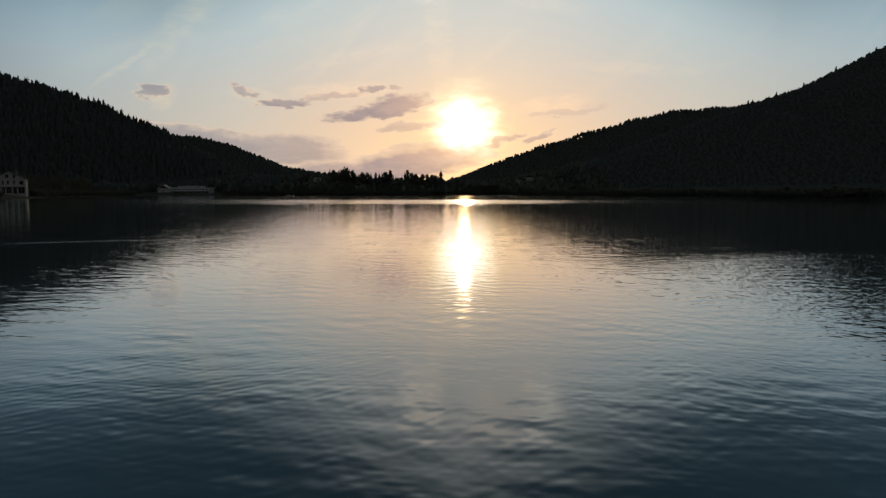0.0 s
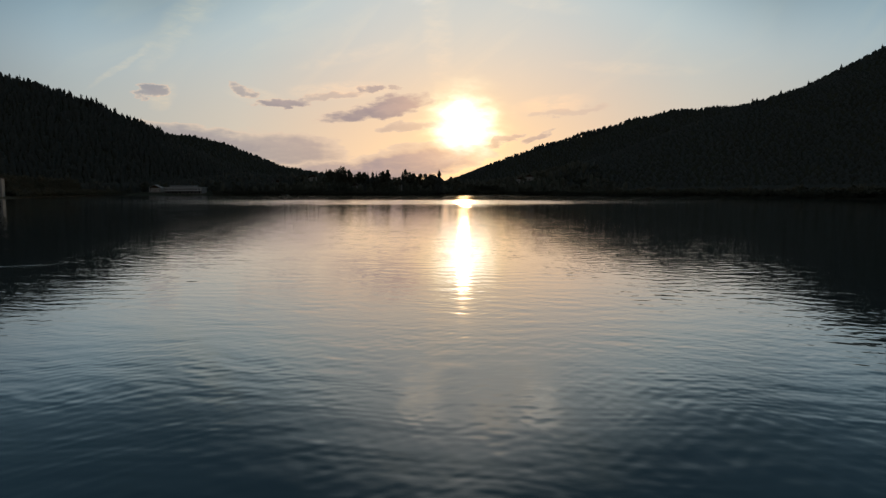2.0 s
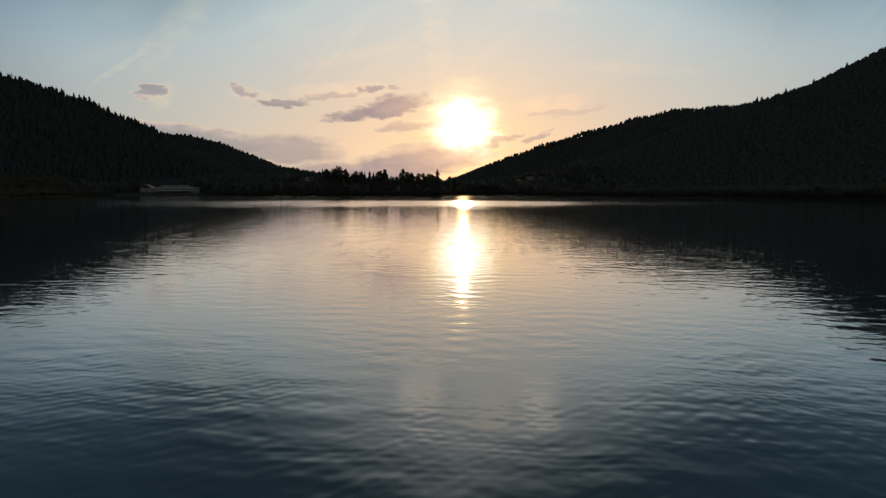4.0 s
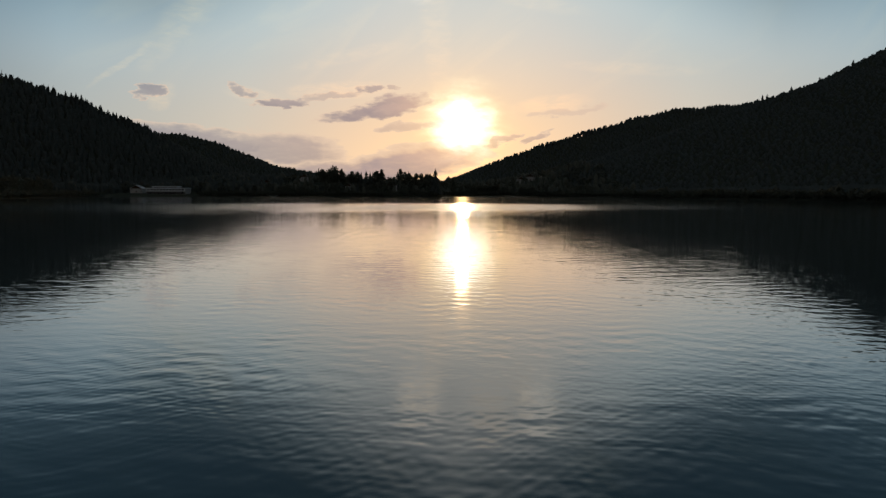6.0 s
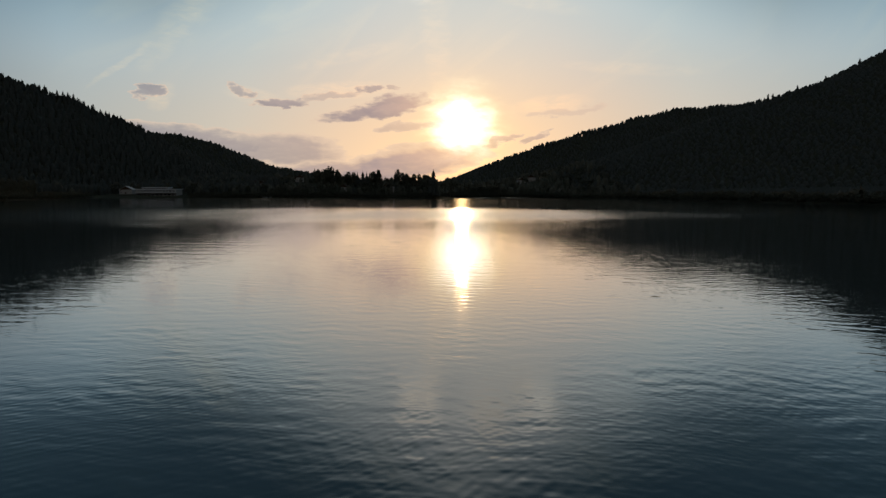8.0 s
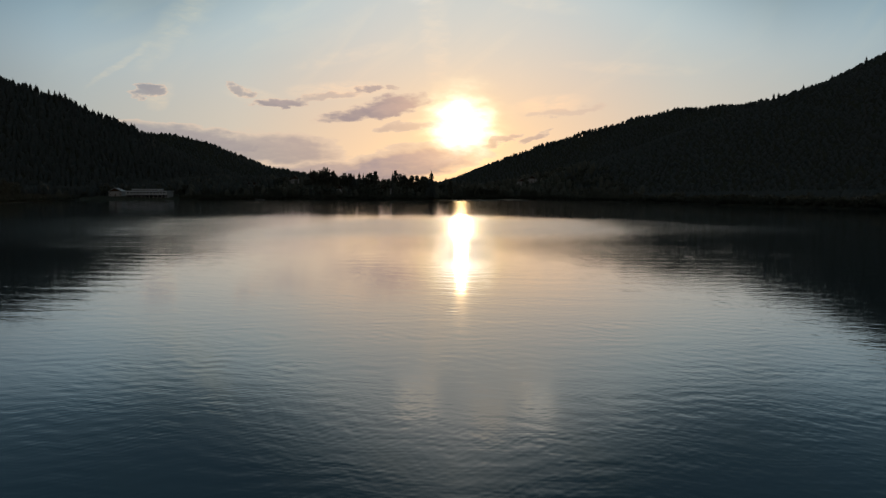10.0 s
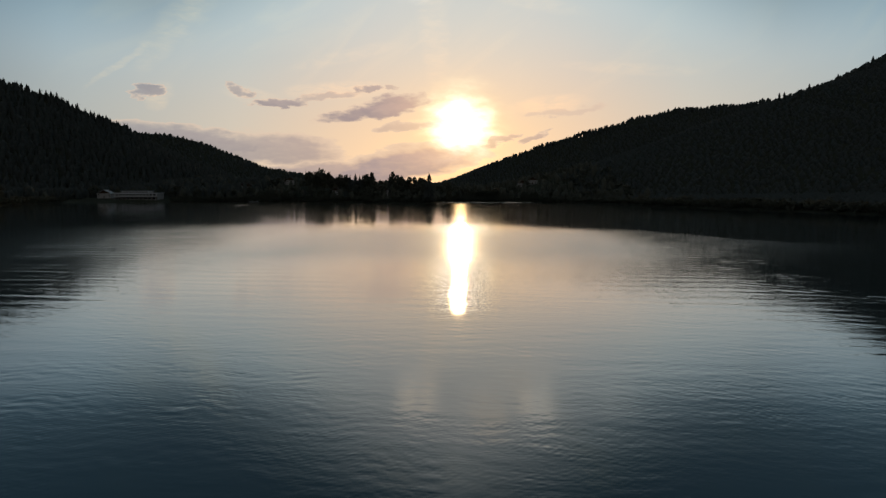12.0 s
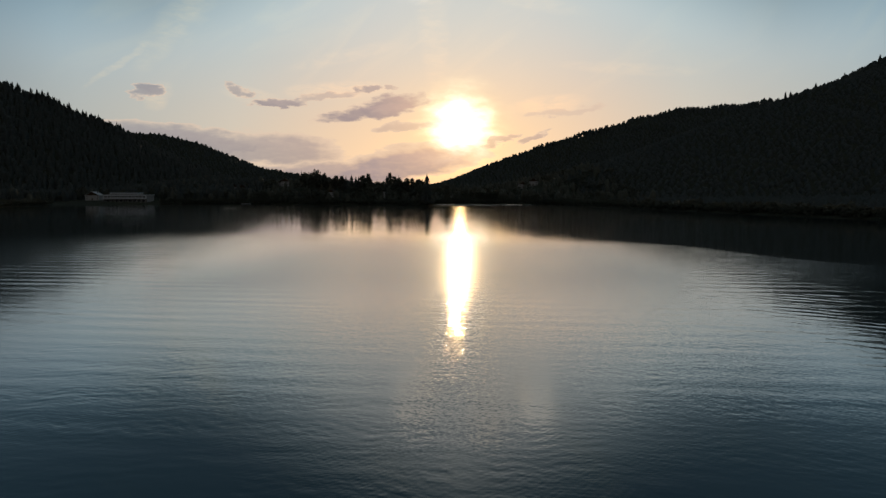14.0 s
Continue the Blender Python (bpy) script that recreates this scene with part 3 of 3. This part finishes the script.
scatter("spruce_forest", sunk(planted(right_wood, 8.5, 10.5, 5, (1.2, 1.7), 1.08), 0.56), PLUMES + SPRUCES[:2], M_SPRUCE, "dark mixed forest on the broad slope over the shore", 6)
valley_wood = wooded(-900, 60, 1075, 1310, 7.5, 7, lambda x, y, z, d: x < 20)
scatter("mixed_forest", sunk(planted(valley_wood, 7, 10, 8, (1.2, 1.7), 1.1), 0.42), PLUMES + SPRUCES[:3], M_SPRUCE, "far woodland along the low ridge behind the village", 9)
far_wood = wooded(-130, 1250, 1500, 2230, 10, 10, lambda x, y, z, d: z > 12)
scatter("mixed_forest", sunk(planted(far_wood, 12, 16, 12, (1.2, 1.7)), 0.5), PLUMES + SPRUCES[:2], M_SPRUCE, "distant wooded mountain ridge below the setting sun", 13)
low_wood = wooded(-390, 140, 600, 1080, 11, 14, lambda x, y, z, d: (d > 6) & open_view(x, y))
scatter("mixed_forest", planted(low_wood, 6, 11, 15, (1.0, 1.5)), ROUND + PLUMES + SPRUCES, M_LEAF, "woods and orchards between the houses behind the far shore", 16)


bank = wooded(-420, 290, 180, 700, 3.6, 17, lambda x, y, z, d: (d > 0.3) & (d < 12) & ~((x > -384) & (x < -296) & (y > 615)) & ~((x > -282) & (x < -240) & (y > 285) & (y < 335)) & ~((x > -37) & (x < -15) & (y > 588) & (y < 608)))
scatter("shore_bushes", sunk(planted(bank, 4, 7, 18, (0.9, 1.5)), 0.15), ROUND, M_LEAF, "dark bushes and reeds hanging over the waterline", 19)


# ---------------------------------------------------------------- single trees along the far shore and on the skyline
def height_at(x, y):
    return float(land(np.array([float(x)]), np.array([float(y)]))[0][0])


def stem_mesh(r, tall, thick, limbs):
    """A tapered trunk with a few limbs, height in metres."""
    bm = bmesh.new()
    bmesh.ops.create_cone(bm, segments=9, radius1=thick, radius2=thick * 0.18, depth=tall, cap_ends=True, matrix=Matrix.Translation((0, 0, tall / 2 - 0.4)))
    for i in range(limbs):
        a, z = r.uniform(0, 6.28), tall * r.uniform(0.35, 0.8)
        run = tall * r.uniform(0.18, 0.3)
        m = Matrix.Translation((0, 0, z)) @ Matrix.Rotation(a, 4, "Z") @ Matrix.Rotation(r.uniform(0.7, 1.1), 4, "Y") @ Matrix.Translation((0, 0, run / 2))
        bmesh.ops.create_cone(bm, segments=6, radius1=thick * 0.4, radius2=thick * 0.08, depth=run, cap_ends=True, matrix=m)
    return bm


def conifer(r, label):
    """A spruce ten metres high."""
    ob = new("spruce_tree")
    part("trunk", stem_mesh(r, 9.0, 0.22, 6), M_BARK, ob)
    v, f = spruce_arrays(r, 11, 8)
    crown = new("crown", mesh_of("crown", v * 10.0, f, M_SPRUCE))
    crown.parent = ob
    return tagged(ob, label, "tree", "trees along the far shore")


def broadleaf(r, label, lobes, clumps):
    """A broad-leaved tree ten metres high."""
    ob = new("broadleaf_tree")
    part("trunk", stem_mesh(r, 7.0, 0.28, 8), M_BARK, ob)
    v, f = crown_arrays(r, lobes, clumps, 0.062)
    crown = new("crown", mesh_of("crown", v * 10.0, f, M_LEAF))
    crown.parent = ob
    return tagged(ob, label, "tree", "trees along the far shore")


tr = random.Random(5)
dome = [(0, 0, 0.52, 0.34), (0.17, 0.1, 0.58, 0.27), (-0.17, 0.05, 0.58, 0.27), (0.02, -0.1, 0.70, 0.28), (0.1, 0.12, 0.34, 0.26), (-0.13, -0.1, 0.34, 0.26)]
tallish = [(0, 0, 0.45, 0.22), (0.07, 0.06, 0.62, 0.20), (-0.08, 0.02, 0.70, 0.17), (0.02, -0.04, 0.84, 0.14), (-0.02, 0.05, 0.30, 0.20)]
uneven = [(0.05, 0, 0.50, 0.26), (0.18, 0.06, 0.66, 0.19), (-0.15, -0.04, 0.60, 0.22), (-0.04, 0.04, 0.82, 0.16), (0.0, -0.1, 0.33, 0.22)]
KINDS = [conifer(tr, "tall dark spruce silhouetted against the sunset"), conifer(tr, "slender dark spruce in the shoreline wood"),
         broadleaf(tr, "broad round-crowned tree dark against the sky", dome, 1000), broadleaf(tr, "tall narrow broad-leaved tree at the far shore", tallish, 420),
         broadleaf(tr, "uneven broad-leaved tree in the village by the lake", uneven, 520)]
used = set()


def grow(kind, x, y, tall, spread=1.0, label=""):
    """Sets a tree of one kind on the ground at its height; the first of a kind is the pattern itself."""
    m = pose(x, y, height_at(x, y) - 0.1, 0, 0, tr.uniform(0, 360)) @ Matrix.Diagonal((tall / 10 * spread, tall / 10 * spread, tall / 10, 1))
    if kind in used:
        ob = copy_thing(KINDS[kind], m @ Matrix.Diagonal([1 / q for q in KINDS[kind].scale] + [1]))
    else:
        ob = KINDS[kind]
        used.add(kind)
        ob.matrix_basis = m
    return tagged(ob, label) if label else ob


# the landmark trees: kind, x, y, height of the top over the lake, spread
for kind, x, y, top, spread in [
        (0, -38.8, 597, 26.6, 1.4), (2, -168.5, 738, 35.5, 0.72), (4, -159, 744, 31.5, 0.7), (0, -129, 735, 30.3, 1.3), (1, -125, 738, 28.6, 1.3),
        (3, -107, 714, 30.5, 0.6), (3, -92, 760, 32.6, 0.6), (1, -96, 764, 31.2, 1.1), (1, -119, 722, 28.2, 1.0), (4, -113, 722, 28.5, 1.0),
        (4, -84, 742, 28.0, 0.8), (1, -80, 738, 28.5, 1.2), (4, -77, 720, 26.0, 0.8), (3, -69, 715, 25.6, 0.9), (3, -61, 700, 25.2, 0.8), (1, -57, 700, 25.0, 1.3), (4, -54, 690, 24.0, 0.8), (4, -49, 650, 22.6, 0.8),
        (4, -47, 640, 21.0, 0.8), (3, -45, 612, 18.0, 0.8), (3, -22.5, 599.5, 17.5, 0.7), (4, -141, 742, 28.6, 0.8), (1, -136, 740, 29.0, 1.2), (4, -149, 748, 29.2, 0.8), (4, -180, 762, 29.5, 0.8), (4, -189, 775, 30.5, 0.8),
        (4, -199, 800, 33.0, 0.8), (1, -216, 850, 38.0, 1.2), (4, -208, 835, 35.5, 0.8)]:
    grow(kind, x, y, top - height_at(x, y), spread)
for i in range(64):
    x = -395 + i * 7.4 + tr.uniform(-2.5, 2.5)
    y = 676 + tr.uniform(6, 34) if x < -170 else 700 + (x + 170) * -0.45 + tr.uniform(-4, 26) if x < -20 else 668 + tr.uniform(0, 22)
    if open_view(np.array([x]), np.array([y]))[0] and shore_distance(np.array([x]), np.array([y]))[0] > 5:
        grow(tr.choice([1, 3, 4, 4, 3, 2]), x, y, tr.uniform(8, 13), tr.uniform(0.9, 1.4))
# trees that stand out on the two ridges
for kind, x, y, tall in [(0, 384, 889, 11), (1, 390, 889, 10), (0, 503, 973, 13), (1, 441, 928, 9), (0, 567, 1003, 11), (1, 612, 980, 9),
                         (1, -552, 1016, 17), (0, -560, 1014, 14), (1, -600, 1008, 13), (0, -618, 1004, 16), (0, -646, 998, 19), (1, -655, 998, 18), (0, -663, 998, 16),
                         (0, -632, 1000, 14), (1, -690, 996, 12), (1, -578, 1011, 14), (1, -588, 1010, 13), (0, -672, 997, 15), (1, -706, 994, 14)]:
    grow(kind, x, y, tall, 1.35, "single tall tree standing out on the wooded ridge")


for i in range(44):
    k = tr.random()
    grow(tr.choice([0, 1, 1, 0, 1, 0]), -545 - 190 * k + tr.uniform(-3, 3), 1021 - 30 * k + tr.uniform(-9, 3), tr.uniform(10, 16), tr.uniform(0.9, 1.4), "dark tree in the uneven edge of the ridge forest")


# ---------------------------------------------------------------- houses
def pierced(x0, x1, z0, z1, holes, y0, y1):
    """A wall from y0 to y1 with rectangular openings (hx0, hx1, hz0, hz1) cut through."""
    bm = bmesh.new()
    xs = sorted({x0, x1, *[h for o in holes for h in o[:2]]})
    zs = sorted({z0, z1, *[h for o in holes for h in o[2:]]})
    for a, b_ in zip(xs, xs[1:]):
        for c, d in zip(zs, zs[1:]):
            mx, mz = (a + b_) / 2, (c + d) / 2
            if not any(h[0] < mx < h[1] and h[2] < mz < h[3] for h in holes):
                box(a, b_, y0, y1, c, d, bm=bm)
    bmesh.ops.remove_doubles(bm, verts=bm.verts, dist=0.001)
    return bm


def window_in(parent, hole, y):
    """A window set in an opening: frame with its glass pane and sill."""
    a, b_, c, d = hole
    bm, t = bmesh.new(), 0.09
    for q in ((a, a + t, c, d), (b_ - t, b_, c, d), (a + t, b_ - t, c, c + t), (a + t, b_ - t, d - t, d), ((a + b_) / 2 - t / 2, (a + b_) / 2 + t / 2, c + t, d - t)):
        box(q[0], q[1], y, y + 0.08, q[2], q[3], bm=bm)
    win = part("window", bm, M_FRAME, parent)
    part("pane", box(a + t, b_ - t, y + 0.03, y + 0.05, c + t, d - t), M_GLASS, win, "dark window glass")
    part("sill", box(a - 0.1, b_ + 0.1, y - 0.28, y + 0.0, c - 0.08, c, 0.01), M_STONE, win)
    return win


def gable_roof(x0, x1, y0, y1, eave, rise, over=0.5, thick=0.25, along="y"):
    """Two pitched roof slabs with overhang, ridge along y (gable towards the lake) or along x."""
    bm = bmesh.new()
    if along == "y":
        mid, half = (x0 + x1) / 2, (x1 - x0) / 2
        k = rise / half
        prof = [(x0 - over, eave - over * k), (mid, eave + rise), (x1 + over, eave - over * k)]
        ring = [(px_, pz_) for px_, pz_ in prof] + [(px_, pz_ + thick) for px_, pz_ in reversed(prof)]
        ends = [[bm.verts.new((q[0], yy, q[1])) for q in ring] for yy in (y0 - over, y1 + over)]
    else:
        mid, half = (y0 + y1) / 2, (y1 - y0) / 2
        k = rise / half
        prof = [(y0 - over, eave - over * k), (mid, eave + rise), (y1 + over, eave - over * k)]
        ring = prof + [(q[0], q[1] + thick) for q in reversed(prof)]
        ends = [[bm.verts.new((xx, q[0], q[1])) for q in ring] for xx in (x0 - over, x1 + over)]
    for e in ends:
        bm.faces.new((e[0], e[1], e[4], e[5]))
        bm.faces.new((e[1], e[2], e[3], e[4]))
    for i in range(6):
        j = (i + 1) % 6
        bm.faces.new((ends[0][i], ends[0][j], ends[1][j], ends[1][i]))
    bmesh.ops.recalc_face_normals(bm, faces=bm.faces)
    return bm


def gable_wall(x0, x1, y0, y1, z, rise):
    """The triangle of wall under a gable."""
    bm = bmesh.new()
    ring = [(x0, z), (x1, z), ((x0 + x1) / 2, z + rise)]
    a, b_ = ([bm.verts.new((q[0], yy, q[1])) for q in ring] for yy in (y0, y1))
    bm.faces.new(a)
    bm.faces.new(b_)
    for i in range(3):
        j = (i + 1) % 3
        bm.faces.new((a[i], a[j], b_[j], b_[i]))
    bmesh.ops.recalc_face_normals(bm, faces=bm.faces)
    return bm


def village_house(x, y, wide, deep, wall, rise, turn, label, tiles=M_TILE, tiles_label="brown tiled pitched roof"):
    """A small rendered house with its gable to the lake."""
    ob = new("house")
    h = wide / 2
    holes = [(-h + 1.0, -h + 2.1, 0.9, 2.2), (h - 2.1, h - 1.0, 0.9, 2.2), (-h + 1.0, -h + 2.1, wall - 1.7, wall - 0.5), (h - 2.1, h - 1.0, wall - 1.7, wall - 0.5)]
    door = (-0.5, 0.5, 0.05, 2.1)
    part("wall", pierced(-h, h, -1.5, wall, holes + [door], 0, 0.35), M_RENDER, ob, "white rendered wall")
    part("gable", gable_wall(-h, h, 0, 0.35, wall, rise), M_TIMBER, ob, "dark timber-clad gable")
    bm = box(-h, -h + 0.35, 0.35, deep, -1.5, wall)
    box(h - 0.35, h, 0.35, deep, -1.5, wall, bm=bm)
    box(-h + 0.35, h - 0.35, deep - 0.35, deep, -1.5, wall, bm=bm)
    part("wall", bm, M_RENDER, ob)
    for hole in holes:
        window_in(ob, hole, 0.12)
    part("door", box(door[0], door[1], 0.15, 0.22, door[2], door[3], 0.01), M_TIMBER, ob, "brown wooden front door")
    roof = part("roof", gable_roof(-h, h, 0, deep, wall, rise), tiles, ob, tiles_label)
    part("chimney", box(h * 0.35, h * 0.35 + 0.7, deep * 0.6, deep * 0.6 + 0.7, wall, wall + rise + 0.6, 0.03), M_STONE, roof)
    ob.matrix_world = pose(x, y, height_at(x, y) + 0.3, 0, 0, turn)
    return tagged(ob, label, "house", "village houses by the lake")


for spec in HOUSES:
    village_house(*spec, "small white house with a tiled roof among the trees")


def lake_villa():
    """White gabled house of three storeys at the water."""
    ob = new("villa")
    ox = -8.8
    columns = [(-7.2, -5.8), (-4.2, -3.0), (-1.5, -0.2), (1.8, 3.0), (5.2, 7.6)]
    second = [(a, b_, 5.3, 7.9 if b_ - a < 2 else 7.5) for a, b_ in columns]
    first = [(-7.6, -5.4, 0.6, 3.9), (-4.4, -2.6, 0.6, 3.9), (-1.8, 0.9, 0.6, 3.9), (1.7, 3.7, 0.3, 3.9), (4.6, 8.0, 0.4, 3.9)]
    upper = [(-2.2, -0.3, 8.9, 11.2), (1.8, 3.4, 8.9, 11.0)]
    part("wall", pierced(ox, -ox, -2.5, 8.7, first + second, 0, 0.4), M_RENDER, ob, "white rendered facade")
    bm = pierced(-4.2, 4.2, 8.7, 11.0, [(a, b_, c, min(d, 11.0)) for a, b_, c, d in upper], 0, 0.4)
    for sgn in (-1, 1):
        ring = [(4.2 * sgn, 8.7), (8.8 * sgn, 8.7), (4.2 * sgn, 10.85)]
        for yy in (0.0, 0.4):
            bm.faces.new([bm.verts.new((q[0], yy, q[1])) for q in ring])
    part("gable", bm, M_RENDER, ob, "white upper wall below the roof slope")
    part("gable", gable_wall(-4.2, 4.2, 0, 0.4, 11.0, 1.85), M_RENDER, ob)
    bm = box(ox, ox + 0.4, 0.4, 13, -2.5, 8.7)
    box(-ox - 0.4, -ox, 0.4, 13, -2.5, 8.7, bm=bm)
    box(ox + 0.4, -ox - 0.4, 12.6, 13, -2.5, 8.7, bm=bm)
    part("wall", bm, M_RENDER, ob)
    for hole in first + second:
        window_in(ob, hole, 0.16)
    for a, b_, c, d in upper:
        window_in(ob, (a, b_, c, min(d, 11.0)), 0.16)
    roof = part("roof", gable_roof(ox, -ox, 0, 13, 8.7, 4.2, 0.7), M_TILE, ob, "dark tiled low-pitched roof")
    part("chimney", box(3, 3.9, 7, 7.9, 10, 13.6, 0.04), M_STONE, roof)
    part("balcony", box(ox, -ox, -1.2, -0.002, 4.15, 4.4, 0.02), M_RENDER, ob, "white balcony slab along the facade")
    ob.matrix_world = pose(-261.6, 316.2, 2.2, 0, 0, 34) @ Matrix.Diagonal((0.84, 1, 1, 1))
    return tagged(ob, "white three-storey lakeside house with dark windows", "house")


lake_villa()


def boathouse():
    """Long low white building on the shore with a set-back upper floor."""
    ob = new("lakeside_pavilion")
    half = 21.0
    low = [(-19.6 + i * 4.5, -16.4 + i * 4.5, 0.2, 2.7) for i in range(9)]
    up = [(-20.1 + i * 3.4, -17.5 + i * 3.4, 4.0, 5.5) for i in range(12)]
    part("wall", pierced(-half, half, -1.5, 3.0, low, 1.4, 1.75), M_STONE, ob, "grey ground-floor wall in the shade of the terrace")
    part("wall", pierced(-half, half, 3.25, 6.2, up, 0.6, 0.95), M_WHITE, ob, "white upper wall with a row of windows")
    for hole in low:
        window_in(ob, hole, 1.5)
    for hole in up:
        window_in(ob, hole, 0.72)
    bm = box(-half, -half + 0.35, 1.75, 14, -1.5, 6.2)
    box(half - 0.35, half, 1.75, 14, -1.5, 6.2, bm=bm)
    box(-half + 0.35, half - 0.35, 13.65, 14, -1.5, 6.2, bm=bm)
    part("wall", bm, M_RENDER, ob)
    part("terrace", box(-half - 0.6, half + 0.6, -1.6, 0.6, 3.0, 3.25, 0.03), M_WHITE, ob, "white terrace slab over the shore")
    for i in range(11):
        part("column", box(-20.8 + i * 4.13, -20.5 + i * 4.13, -1.4, -1.1, -2.0, 3.0, 0.02), M_RENDER, ob)
    rail = part("railing", box(-half - 0.5, half + 0.5, -1.55, -1.49, 4.2, 4.26), M_FRAME, ob, "pale terrace railing")
    for i in range(22):
        part("post", box(-21.3 + i * 2.02, -21.25 + i * 2.02, -1.54, -1.5, 3.25, 4.2), M_FRAME, rail)
    part("roof", box(-half - 0.8, half + 0.8, -0.4, 14.6, 6.2, 6.75, 0.05), M_WHITE, ob, "white flat roof edge")
    top = [(-14.6 + i * 3.2, -12.0 + i * 3.2, 7.0, 7.9) for i in range(8)]
    part("wall", pierced(-15.5, 11.5, 6.75, 8.1, top, 3.0, 3.3), M_WHITE, ob, "set-back top floor")
    for hole in top:
        window_in(ob, hole, 3.1)
    part("roof", box(-16.2, 12.2, 2.4, 12.0, 8.1, 8.6, 0.05), M_WHITE, ob, "pale flat roof of the top floor")
    bm = box(-15.5, -15.2, 3.3, 11.6, 6.75, 8.1)
    box(11.2, 11.5, 3.3, 11.6, 6.75, 8.1, bm=bm)
    box(-15.2, 11.2, 11.3, 11.6, 6.75, 8.1, bm=bm)
    part("wall", bm, M_RENDER, ob)
    ob.matrix_world = pose(-330.5, 662, 2.0)
    return tagged(ob, "long white lakeside building with window rows and a flat roof", "building")


boathouse()
village_house(-366, 668, 13, 9, 4.6, 3.4, 6, "small white house with a pale roof beside the long lakeside building", M_SLATE, "pale grey metal roof")


def floating_jetty(x, y, turn):
    """A low pale landing stage on floats, nine metres long."""
    ob = new("floating_jetty")
    deck = part("deck", box(-4.5, 4.5, -1.2, 1.2, 0.42, 0.50, 0.02), M_WHITE, ob, "pale weathered deck")
    for i in range(18):
        part("plank", box(-4.48 + i * 0.498, -4.02 + i * 0.498, -1.18, 1.18, 0.504, 0.535), M_WHITE, deck)
    for px_ in (-3.4, 0.0, 3.4):
        part("float", box(px_ - 0.9, px_ + 0.9, -0.9, 0.9, -0.25, 0.418, 0.12), M_STONE, ob, "grey float half under water")
    for px_, py_ in ((-4.2, 1.05), (4.2, 1.05)):
        bm = bmesh.new()
        bmesh.ops.create_cone(bm, segments=10, radius1=0.09, radius2=0.08, depth=2.6, cap_ends=True, matrix=Matrix.Translation((px_, py_ + 0.25, 0.2)))
        part("mooring_post", bm, M_TIMBER, ob, "dark wooden post")
    ob.matrix_world = pose(x, y, 0.0, 0, 0, turn)
    return tagged(ob, "low pale floating jetty moored at the far shore", "jetty")


floating_jetty(-216, 668, 4)
